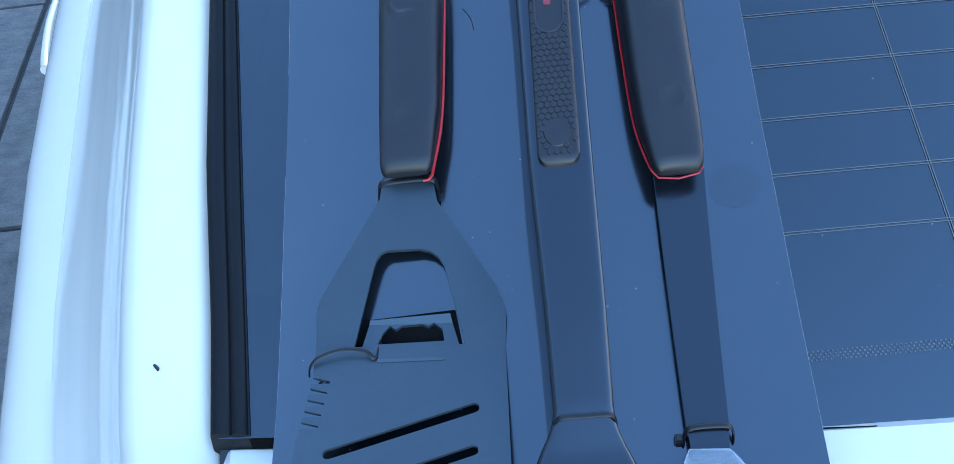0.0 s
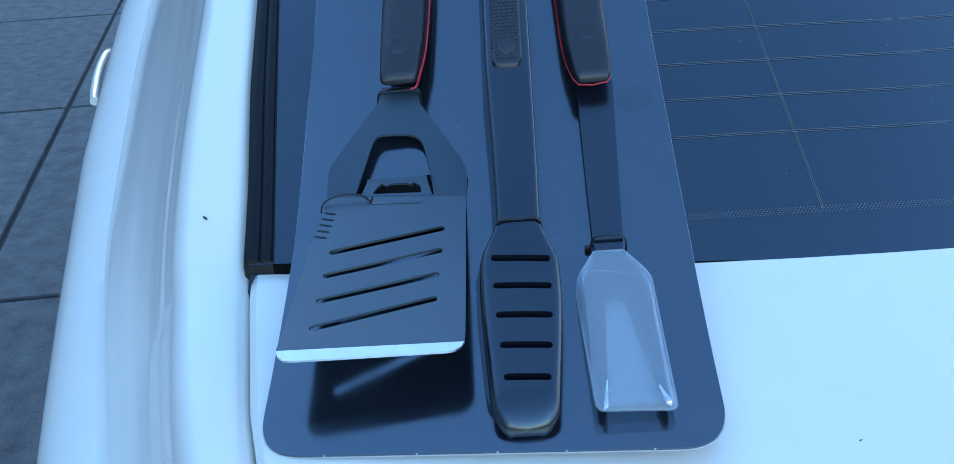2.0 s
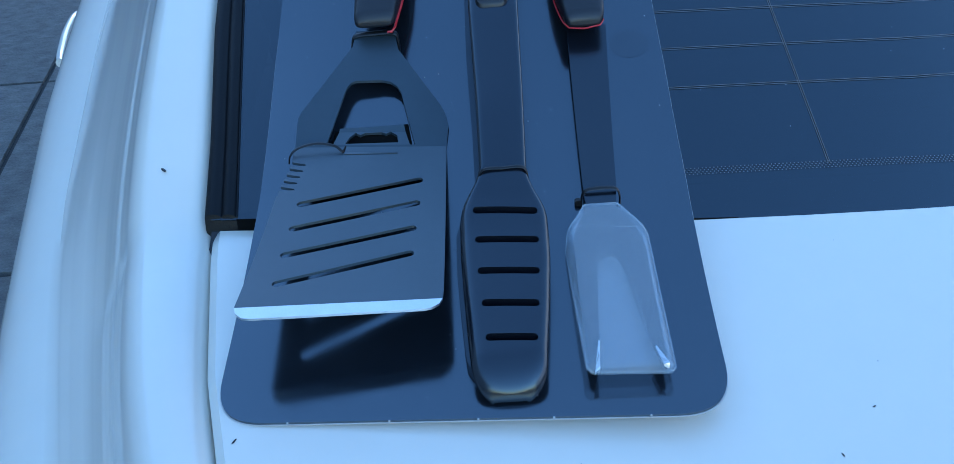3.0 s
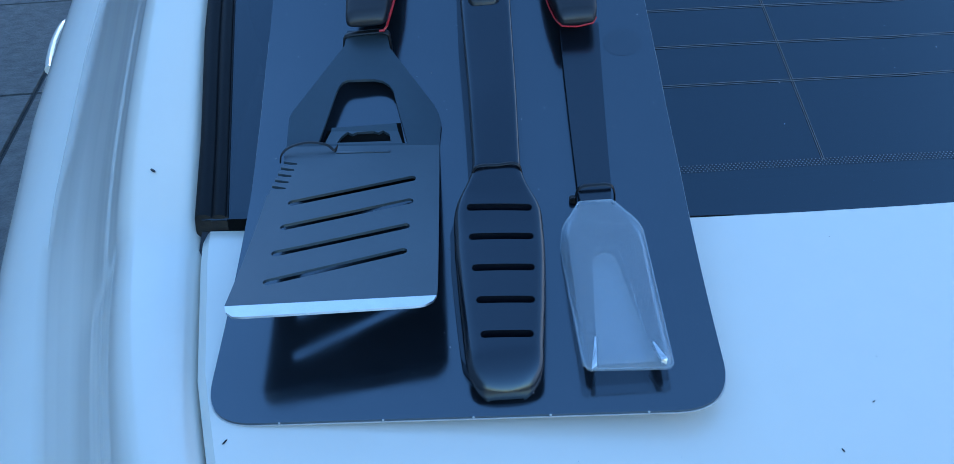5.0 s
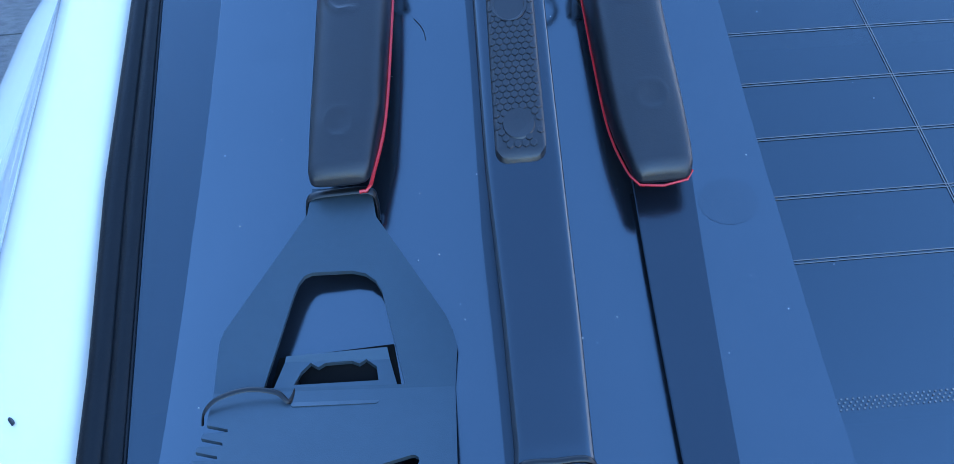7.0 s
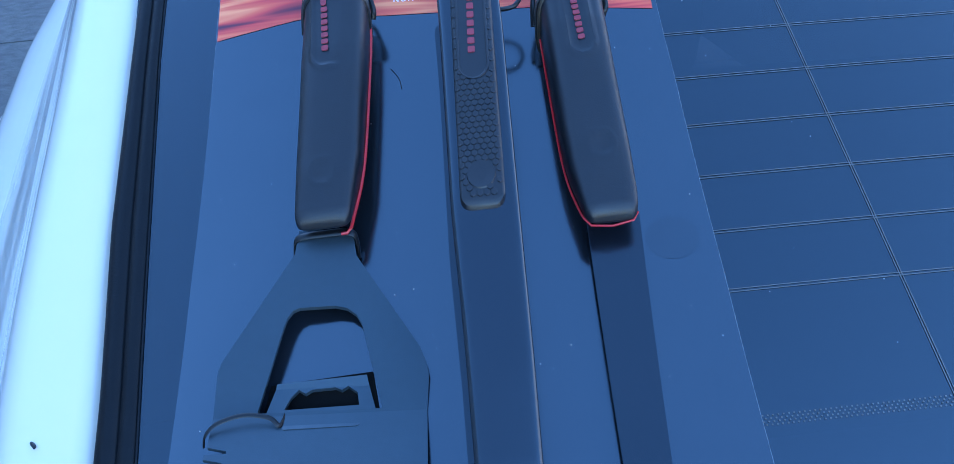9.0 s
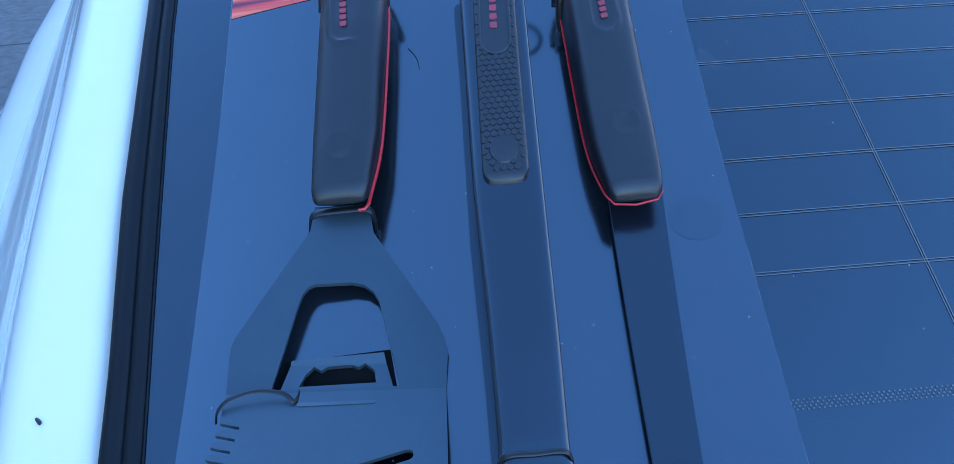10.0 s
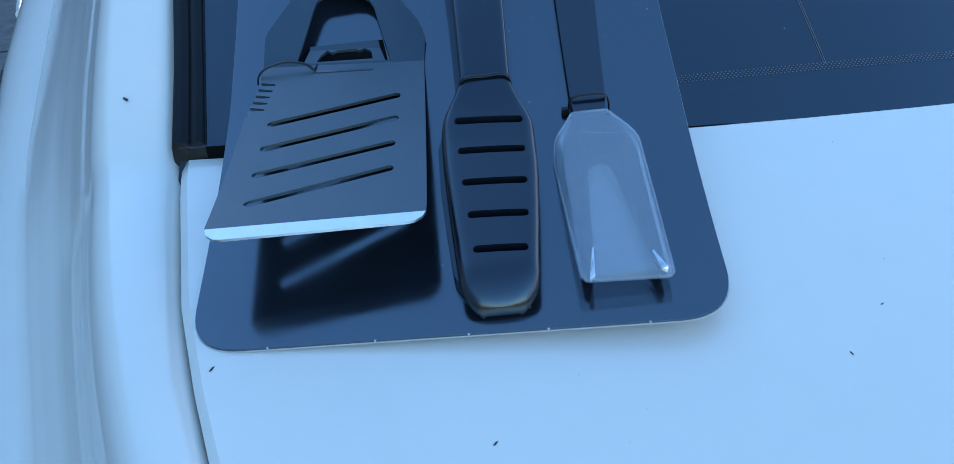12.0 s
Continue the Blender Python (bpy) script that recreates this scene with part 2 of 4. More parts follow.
GAP = ((-0.30, 0.075), (-0.16, 0.008), (-0.12, -0.012), (0.0, -0.067), (0.055, -0.0908), (0.089, -0.104), (0.135, -0.1195), (0.22, -0.139), (0.25, -0.1435),
       (0.287, -0.147), (0.357, -0.155), (0.448, -0.161), (0.8, -0.180), (1.3, -0.19))
TOP = ((-0.30, 0.07), (-0.16, 0.004), (-0.12, -0.017), (0.0, -0.072), (0.055, -0.0965), (0.114, -0.119), (0.175, -0.137), (0.247, -0.1527), (0.3, -0.157),
       (0.38, -0.1635), (0.45, -0.169), (0.8, -0.190), (1.3, -0.2))
CREASE = ((-0.30, 0.06), (-0.16, -0.01), (-0.12, -0.03), (0.0, -0.094), (0.067, -0.1244), (0.0956, -0.1365), (0.122, -0.147), (0.156, -0.159), (0.204, -0.1738), (0.244, -0.1835),
          (0.273, -0.187), (0.303, -0.1905), (0.344, -0.1932), (0.389, -0.1950), (0.45, -0.1968), (0.8, -0.215), (1.3, -0.24))
WAIST = ((-0.30, -0.02), (-0.16, -0.085), (-0.10, -0.115), (0.0, -0.158), (0.151, -0.220), (0.223, -0.250), (0.31, -0.284), (0.398, -0.314), (0.522, -0.349), (0.706, -0.400), (1.0, -0.475), (1.3, -0.53))
HAUNCH = ((-0.30, -0.08), (-0.16, -0.150), (-0.10, -0.182), (0.0, -0.225), (0.1, -0.262), (0.25, -0.313), (0.335, -0.341), (0.458, -0.380), (0.577, -0.418), (0.712, -0.454), (1.0, -0.53), (1.3, -0.59))


def z_pillar(y):
    return z_trunk(0, y) + 0.002 if y < 0.235 else 1.0183 + 0.585 * (y - 0.235) - 0.25 * max(0, y - 0.6) ** 2


def soft(table, y):
    return (lerp(y - 0.02, table) + 2 * lerp(y, table) + lerp(y + 0.02, table)) / 4


def panel_row(y):
    zp = z_pillar(y)
    g, t, c, w, h = (soft(k, y) for k in (GAP, TOP, CREASE, WAIST, HAUNCH))
    g += 0.002 if y < 0.235 else 0.0
    zw, zh = 0.93 + 0.1 * (y - 0.2), 0.90 + 0.1 * (y - 0.2)
    s0, s1 = c - 0.0105, zp - 0.0150
    side = lambda k, bow: (s0 + (w - s0) * k + bow * 0.75, y, s1 + (zw - s1) * k - bow * 0.6)
    roll = lambda k, bow: (w + (h - w) * k, y, zw + (zh - zw) * k + bow)
    return [(g + 0.001, y, zp - 0.03), (g, y, zp - 0.009), ((g * 2 + t) / 3, y, zp - 0.0045), (t + 0.001, y, zp - 0.0005), (t - 0.002, y, zp), (t - 0.008, y, zp + 0.0008),
            ((t + c) / 2, y, zp + 0.001), (c + 0.006, y, zp - 0.0001), (c + 0.0025, y, zp - 0.0009), (c + 0.0003, y, zp - 0.0019), (c - 0.0022, y, zp - 0.0036), (c - 0.0046, y, zp - 0.0058), (c - 0.0072, y, zp - 0.0090),
            (s0 + 0.0012, y, s1 + 0.0030), (s0 - 0.0010, y, s1 - 0.0020), *(side(k, 0.008 * math.sin(math.pi * k) ** 1.3 + 0.00012 * math.sin(31 * k) + 0.00007 * math.sin(83 * k + 2 * y)) for k in steps(0.06, 0.95, 30)),
            roll(0.0, 0.0), roll(0.12, 0.0025), roll(0.3, 0.0065), roll(0.5, 0.0090), roll(0.7, 0.0085), roll(0.85, 0.0055), roll(0.94, 0.0022), roll(1.0, -0.003),
            (h - 0.002, y, zh - 0.012), (h - 0.003, y, zh - 0.03), (h - 0.002, y, zh - 0.09), (h + 0.0, y, 0.62), (h + 0.006, y, 0.40), (h + 0.04, y, 0.24)]


stations = steps(-0.30, 0.5, 54) + steps(0.54, 1.3, 20)
left = sheet([panel_row(y) for y in stations])
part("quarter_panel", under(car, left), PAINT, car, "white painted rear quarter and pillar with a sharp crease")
# the other side, mirrored about the car's middle line, which leans a little
mid, lean_x = 0.42, -0.12
rightside = sheet([[(2 * (mid + lean_x * (y - 0.24) * 0.6) - x, y + 0.10, z) for x, y, z in panel_row(y)] for y in stations])
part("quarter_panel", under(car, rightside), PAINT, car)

# boot lid
ys = [1.0, 0.988, 0.96] + [1 - 0.04 * i for i in range(2, 24)] + [0.04, 0.0]
us = [0.0, 0.004, 0.012, 0.03, 0.06] + [0.1 + 0.05 * i for i in range(17)] + [0.94, 0.97, 0.988, 0.996, 1.0]


def lid_point(u, v):
    y0 = -0.14
    xl = lerp(y0 + v * 0.38, GAP) + 0.0026
    x = xl + u * (0.985 - xl)
    yf = front_edge(x)
    corner = 0.0065
    d = x - (-0.1395)
    if d < corner:
        yf -= corner - math.sqrt(max(0, corner ** 2 - (corner - d) ** 2))
    y = y0 + (yf - y0) * v
    xl = lerp(y, GAP) + 0.0026
    if u < 0.1:
        x = xl + u * (0.985 - xl)
    edge = min(x - xl, 0.985 - x, (yf - y) * 0.8)
    z = z_trunk(x, y) + 0.001 - 0.004 * max(0, 1 - edge / 0.005) ** 2
    return x, y, z


grid = [[lid_point(u, v) for u in us] for v in ys]
skirt = lambda row: [(row[0][0] + 0.001, row[0][1], row[0][2] - 0.02)] + row + [(row[-1][0], row[-1][1], row[-1][2] - 0.02)]
rows_ = [skirt(r) for r in grid]
first = [(x, y - 0.001, z - 0.02) for x, y, z in rows_[0]]
last = [(x, y - 0.02, z - 0.03) for x, y, z in rows_[-1]]
back = [(x, y - 0.03, 0.72) for x, y, z in rows_[-1]]
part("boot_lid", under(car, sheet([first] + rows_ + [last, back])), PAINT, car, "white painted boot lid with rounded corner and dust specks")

# dark channel under the shut lines
bm = sheet([[(lerp(y, GAP) - 0.02, y, z_pillar(y) - 0.026), (lerp(y, GAP) + 0.03, y, z_pillar(y) - 0.028)] for y in steps(-0.15, 0.26, 20)])
part("rain_channel", under(car, bm), RUBBER, car, "black rubber channel in the shut line")
bm = sheet([[(x, front_edge(x) + 0.012, 0.985), (x, front_edge(x) - 0.03, 0.975)] for x in steps(-0.15, 1.0, 24)])
part("scuttle", under(car, bm), RUBBER, car)

# rear window
gy = steps(0.2405, 0.5, 12) + steps(0.54, 1.05, 10)


def glass_x(u, y):
    xl = -0.122 - 0.10 * (y - 0.25) - 0.018
    return xl + u * (1.02 - 0.12 * (y - 0.25) - xl)


top_rows = [[(glass_x(u, y), y + 0.10 * max(0, glass_x(u, y) - 0.3), z_glass(glass_x(u, y), y)) for u in steps(0, 1, 30)] for y in gy]
bm = sheet(top_rows)
ret = bmesh.ops.extrude_face_region(bm, geom=bm.faces[:])
bmesh.ops.translate(bm, vec=(0, 0.0015, -0.004), verts=[g for g in ret["geom"] if isinstance(g, bmesh.types.BMVert)])
window = part("rear_window", under(car, bm), GLASS, car, "dark tinted rear window with printed heater lines")
window.visible_shadow = False


def on_glass(x, y, up=0.0004):
    return Vector((x, y + 0.10 * max(0, x - 0.3), z_glass(x, y) + up)) - Vector(car.location)


def ribbon(points, width):
    rows = []
    for i, p in enumerate(points):
        d = (points[min(i + 1, len(points) - 1)] - points[max(i - 1, 0)]).normalized()
        s = d.cross(Vector((0, -0.5, 0.86))).normalized() * width / 2
        rows.append([p - s, p + s])
    return sheet(rows)


# heater lines come in close pairs
def wire_y(k, x):
    return 0.3245 + 0.0262 * k + 0.068 * (x - 0.2)


for k in range(18):
    for off in (-0.0006, 0.0006):
        part("heater_line", ribbon([on_glass(x, wire_y(k, x) + off) for x in steps(-0.1, 0.93, 24)], 0.00042), WIRE, window, smooth=False)
for base in (0.2135, 0.66):
    for off in (-0.0006, 0.0006):
        part("heater_line", ribbon([on_glass(base + off - 0.135 * (y - 0.33), y) for y in steps(0.275, 0.8, 20)], 0.00042), WIRE, window, smooth=False)
# the band of printed dots along the foot of the glass
bm = bmesh.new()
for row in range(4):
    for i in range(420):
        x = -0.1 + i * 0.0023 + (row % 2) * 0.00115
        y = 0.2668 + 0.068 * (x - 0.135) + row * 0.00115
        c = on_glass(x, y)
        vs = [bm.verts.new(c + Vector((0.00045 * math.cos(a), 0.00036 * math.sin(a), 0.00022 * math.sin(a)))) for a in (math.pi * j / 3 for j in range(6))]
        bm.faces.new(vs)
tagged(part("dot_band", bm, WIRE, window, smooth=False), kind="stuff")
bm = sheet([[on_glass(x, 0.238 + 0.068 * (x - 0.135), -0.0065), on_glass(x, 0.266 + 0.068 * (x - 0.135), -0.0065)] for x in steps(-0.14, 0.95, 24)])
part("ceramic_border", bm, FRIT, window, "black ceramic border along the glass")
bm = sheet([[(-0.1, 0.1, 0.93), (1.0, 0.1, 0.93)], [(-0.2, 0.9, 0.95), (1.1, 0.9, 0.95)], [(-0.25, 1.5, 0.7), (1.1, 1.5, 0.7)]])
part("parcel_shelf", under(car, bm), CABIN, car, "black parcel shelf behind the glass")


# window seal: two soft ridges beside the pillar
def seal_row(y):
    a = lerp(y, ((0.235, -0.1425), (0.287, -0.1465), (0.3575, -0.1548), (0.448, -0.1605), (0.8, -0.180), (1.05, -0.186)))
    b = lerp(y, ((0.235, -0.1235), (0.2546, -0.1255), (0.332, -0.1335), (0.448, -0.1448), (0.8, -0.166), (1.05, -0.172)))
    prof = ((0, -0.012), (0.0, -0.001), (0.10, 0.0022), (0.28, 0.0030), (0.42, 0.0018), (0.50, -0.0012), (0.58, 0.0016), (0.72, 0.0028), (0.86, 0.0018),
            (0.93, -0.0008), (0.97, 0.0008), (1.0, 0.0002), (1.0, -0.006))
    return [(a + (b - a) * u, y, z_glass(a, y) + 0.0008 + h * (0.55 if h > -0.005 else 1)) for u, h in prof]


bm = sheet([seal_row(y) for y in steps(0.2415, 0.5, 24) + steps(0.54, 1.05, 12)])
foot = [(x, 0.2394, 1.0176) for x, y, z in seal_row(0.2415)]
part("seal_foot", under(car, sheet([[(x, 0.2396, 1.010) for x, y, z in foot], foot, [(x, 0.2402, 1.0205) for x, y, z in foot], seal_row(0.2415)])), RUBBER, car, "black rubber foot of the window seal")
part("window_seal", under(car, bm), RUBBER, car, "black rubber window seal with ridges")
# added black strip that stands in for the shadow gap under the glass
bm = sheet([[(x, 0.2398, z_glass(x, 0.2405) + 0.0006), (x, 0.2396, z_glass(x, 0.2405) - 0.003), (x, 0.2392, 1.0176), (x, 0.2394, 1.008)] for x in steps(-0.1245, 0.16, 24)])
part("lower_seal", under(car, bm), SHADE_BLACK, car, "black strip added for the shadow gap below the glass")

# roof, cabin, bonnet and lower body
def car_line(y):
    """The car's middle line and the half breadth of its body."""
    return 0.42 - 0.125 * (y - 0.24), lerp(y, ((-0.2, 0.5), (0.0, 0.62), (0.3, 0.74), (0.8, 0.90), (1.3, 0.925), (3.0, 0.925), (3.7, 0.84), (3.95, 0.62)))


def across(y, z, half, crown, n=14):
    m, _ = car_line(y)
    return [(m + u * half, y + 0.12 * u * half, z - crown * u * u) for u in steps(-1, 1, n)]


bm = sheet([across(1.05 + 0.1 * i, lerp(i, ((0, 1.438), (4, 1.475), (9, 1.48), (13, 1.45))), 0.555, 0.035) for i in range(14)])
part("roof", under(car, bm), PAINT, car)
bm = sheet([across(lerp(i, ((0, 2.36), (6, 3.05))), lerp(i, ((0, 1.445), (6, 1.02))), lerp(i, ((0, 0.55), (6, 0.68))), 0.03) for i in range(7)])
part("windscreen", under(car, bm), GLASS, car)
bm = sheet([across(3.0 + 0.09 * i, lerp(i, ((0, 1.02), (6, 0.93), (10, 0.80))), lerp(i, ((0, 0.86), (6, 0.84), (10, 0.68))), 0.05) for i in range(11)])
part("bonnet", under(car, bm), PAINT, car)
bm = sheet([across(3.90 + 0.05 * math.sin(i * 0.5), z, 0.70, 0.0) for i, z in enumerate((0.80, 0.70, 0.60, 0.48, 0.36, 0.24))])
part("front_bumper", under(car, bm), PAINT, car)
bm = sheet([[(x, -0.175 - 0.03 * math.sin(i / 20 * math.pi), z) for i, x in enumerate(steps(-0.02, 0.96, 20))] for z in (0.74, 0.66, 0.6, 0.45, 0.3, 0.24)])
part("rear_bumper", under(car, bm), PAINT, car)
for side in (-1, 1):
    def flank(y, z, inset):
        m, h = car_line(y)
        return (m + side * (h - inset), y + 0.12 * side * h, z)
    ys2 = steps(1.32, 3.95, 26)
    bm = sheet([[flank(y, z, k) for z, k in ((0.96, 0.06), (0.93, 0.02), (0.88, 0.0), (0.75, -0.012), (0.6, 0.0), (0.42, 0.01), (0.24, 0.05))] for y in ys2])
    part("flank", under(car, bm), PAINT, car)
    bm = sheet([[flank(y, 0.96, 0.06), flank(y, lerp(y, ((1.3, 1.42), (2.3, 1.43), (3.05, 0.98))), lerp(y, ((1.3, 0.34), (2.3, 0.34), (3.05, 0.12))))] for y in steps(1.32, 3.05, 14)])
    part("side_window", under(car, bm), GLASS, car)
    for wy in (0.72, 3.25):
        m, h = car_line(wy)
        wx = m + side * (h - 0.03)
        cy = wy + 0.12 * side * h
        ring = lambda r, x: [(x, cy + r * math.cos(a), 0.31 + r * math.sin(a)) for a in (2 * math.pi * k / 32 for k in range(32))]
        wheel = part("wheel", under(car, loft([ring(0.22, wx - 0.2 * side), ring(0.3, wx - 0.2 * side), ring(0.31, wx - 0.1 * side), ring(0.3, wx), ring(0.22, wx)])), TYRE, car)
        part("rim", under(car, loft([ring(0.22, wx - 0.02 * side), ring(0.19, wx - 0.035 * side), ring(0.05, wx - 0.02 * side), ring(0.02, wx - 0.015 * side)])), RIM, wheel)
# door handle on the flank
bm = tube(smooth_path([(-0.520, 0.83, 0.905), (-0.538, 0.872, 0.903), (-0.567, 0.955, 0.903), (-0.592, 1.045, 0.90), (-0.60, 1.09, 0.885)]), 0.006, 10)
part("door_handle", under(car, bm), PAINT, car, "white door handle")

# ---- the display card ----
card = thing("display_card", "dark glossy packaging card resting on boot lid and glass", "packaging", (0, 0.1, z_card(0, 0.1)))
outline = rounded([(-0.1068, 0.1065), (0.1222, 0.0975), (0.1252, 0.235), (0.1252, 0.31), (0.1225, 0.40), (0.1150, 0.53), (-0.1150, 0.545), (-0.1136, 0.41), (-0.1122, 0.33), (-0.1088, 0.245)], [0.024, 0.024, 0.2, 0.2, 0.2, 0.01, 0.01, 0.2, 0.2, 0.2], 12)
YC, XC = steps(0.11, 0.53, 42), steps(-0.1, 0.12, 11)
part("sheet", under(card, slab(outline, [], lambda x, y: z_card(x, y), 0.0011, YC, XC)), CARD, card)
part("backing", under(card, slab([(x * 1.0035, y - 0.0003) for x, y in outline], [], lambda x, y: z_card(x, y) - 0.00115, 0.0004, YC, XC)), EDGE, card, "pale cut paper edge")

band = [(-0.1138, 0.4865), (-0.07, 0.4755), (-0.03, 0.4765), (0.03, 0.4735), (0.117, 0.4662), (0.1178, 0.438), (0.06, 0.4455), (-0.02, 0.450), (-0.068, 0.4535), (-0.1133, 0.4485)]
part("flame_band", under(card, slab(rounded(band, [0, 0.03, 0.03, 0.03, 0, 0, 0.03, 0.03, 0.03, 0]), [], lambda x, y: z_card(x, y) + 0.00035, 0, steps(0.44, 0.485, 9), XC)), FLAME, card, "printed red and orange flame ribbons")


def lettering(words, x, y, size, stretch, mat, name, label, turn=-0.035, bold=0.0, space=1.0, align="LEFT"):
    cu = bpy.data.curves.new(name, "FONT")
    cu.body, cu.size, cu.offset, cu.space_character, cu.align_x = words, 1.0, bold, space, align
    tmp = new(name, cu)
    me = bpy.data.meshes.new_from_object(tmp.evaluated_get(bpy.context.evaluated_depsgraph_get()))
    bpy.data.objects.remove(tmp)
    bm = bmesh.new()
    bm.from_mesh(me)
    for v in bm.verts:
        a, b = v.co.x * size * stretch, v.co.y * size
        px, py = x + a * math.cos(turn) - b * math.sin(turn), y + a * math.sin(turn) + b * math.cos(turn)
        v.co = (px, py, z_card(px, py) + 0.0007)
    ob = part(name, under(card, bm), mat, card, label, smooth=False)
    return ob


lettering("3 PIECE BBQ", 0.0125, 0.4598, 0.0080, 1.62, WHITEINK, "title", "white bold title lettering", bold=0.03, align="RIGHT")
lettering("TOOL SET", 0.0680, 0.4576, 0.0080, 1.62, WHITEINK, "title", "white bold title lettering", bold=0.03, align="RIGHT")
lettering("NON-STICK", -0.0178, 0.4565, 0.0034, 1.2, WHITEINK, "subtitle", "small white lettering", bold=0.015, space=1.35)
plaque = [(-0.0284, 0.479), (0.0364, 0.476), (0.037, 0.4865), (-0.0284, 0.4893)]
pl = part("logo_plaque", under(card, slab(rounded(plaque, 0.0015), [], lambda x, y: z_card(x, y) + 0.0004, 0, (), steps(-0.02, 0.03, 5))), PLAQUE, card, "silver printed plaque with plain marks")
for i in range(7):
    x = -0.0092 + i * 0.0061
    bar = [(x, 0.4805 - 0.035 * x - 0.0002), (x + 0.0049, 0.4802 - 0.035 * x), (x + 0.0049, 0.4850 - 0.035 * x), (x, 0.4852 - 0.035 * x)]
    part("mark", under(card, slab(rounded(bar, 0.0008), [], lambda x, y: z_card(x, y) + 0.0007, 0)), DARKINK, pl)
blob = [(-0.025, 0.4815), (-0.021, 0.4822), (-0.0175, 0.4812), (-0.0125, 0.4812), (-0.0115, 0.4838), (-0.014, 0.4862), (-0.02, 0.4868), (-0.0248, 0.4856)]
part("mark", under(card, slab(rounded(blob, 0.001), [], lambda x, y: z_card(x, y) + 0.0007, 0)), REDPRINT, pl)
# little white ties of the backing along the foot
for x in (-0.0725, -0.027, 0.012, 0.0448, 0.0862):
    y = 0.1055 - 0.0393 * (x + 0.0815)
    bm = bmesh.new()
    bmesh.ops.create_icosphere(bm, subdivisions=1, radius=0.0006)
    bmesh.ops.translate(bm, vec=(x, y - 0.0002, z_card(x, y) - 0.0003), verts=bm.verts)
    part("nick", under(card, bm), EDGE, card)
# a dull mark where something lay on the laminate
stain = [(0.0945 + 0.012 + 0.0118 * math.cos(a), 0.325 + 0.0098 * math.sin(a)) for a in (2 * math.pi * k / 16 for k in range(16))]

part("stain", under(card, slab(stain, [], lambda x, y: z_card(x, y) + 0.00012, 0, steps(0.317, 0.333, 4))), STAIN, card, "dull oval stain on the laminate")

# ---- spatula ----
BEND = 0.2622


def z_blade(x, y):
    d = BEND - y
    rise = 1.0565 - 0.22 * d + 0.72 * d * d if d > 0 else 1.0565 - 0.58 * d
    return rise - 0.02 * (x + 0.05)


def grip(parent, rows, name="grip", mat=GRIP, power=3.2, relief=None, n=28):
    """A lofted handle; rows: y, left x, right x, low and high above the card; relief(x, y): what its top is raised by."""
    rings = []
    for y, xl, xr, lo, hi in rows:
        cx, a, ch, b = (xl + xr) / 2, (xr - xl) / 2, (lo + hi) / 2, (hi - lo) / 2
        ring = []
        for k in range(n):
            t = 2 * math.pi * k / n
            c, s = math.cos(t), math.sin(t)
            x = cx + a * math.copysign(abs(c) ** (2 / power), c)
            z = z_card(x, y) + ch + b * math.copysign(abs(s) ** (2 / power), s)
            if relief and s > 0.3:
                z += relief(x, y)
            ring.append((x, y, z))
        rings.append(ring)
    return part(name, under(parent, loft(rings)), mat, parent)


def swell(d, wide):
    """1 at d = 0, falling softly to 0 at that width."""
    return max(0, 1 - (d / wide) ** 2) ** 2


def moulding(ax, ay, bx, by, r, dx, dy, dr=0.0056):
    """A sunken name field with a raised rim, and a shallow thumb dimple, in the top of a grip."""
    def relief(x, y):
        k = max(0, min(1, ((x - ax) * (bx - ax) + (y - ay) * (by - ay)) / ((bx - ax) ** 2 + (by - ay) ** 2)))
        d = math.hypot(x - ax - k * (bx - ax), y - ay - k * (by - ay)) - r
        e = math.hypot(x - dx, y - dy) - dr
        return 0.0010 * swell(d, 0.0019) - (0.0005 if d < 0 else 0.0) * min(1, -d / 0.001) + 0.0003 * swell(e, 0.0015) - (0.0009 * min(1, -e / 0.003) if e < 0 else 0.0)
    return relief


def grip_rows(table, y0, y1, n, lows, highs):
    """Rows between y0 and y1, with rounded ends."""
    out = []
    for i in range(n + 1):
        t = 0.5 - 0.5 * math.cos(math.pi * i / n)
        y = y0 + (y1 - y0) * t
        xl, xr = lerp(y, [(a, b) for a, b, c in table]), lerp(y, [(a, c) for a, b, c in table])
        lo, hi = lerp(y, lows), lerp(y, highs)
        d = min(y - y0, y1 - y)
        k = 1 - math.sqrt(max(0, 1 - max(0, 1 - d / 0.0042) ** 2))
        cx, ch = (xl + xr) / 2, (lo + hi) / 2
        out.append((y, xl + 0.0032 * k, xr - 0.0032 * k, lo + 0.003 * k, hi - 0.0042 * k))
    return out


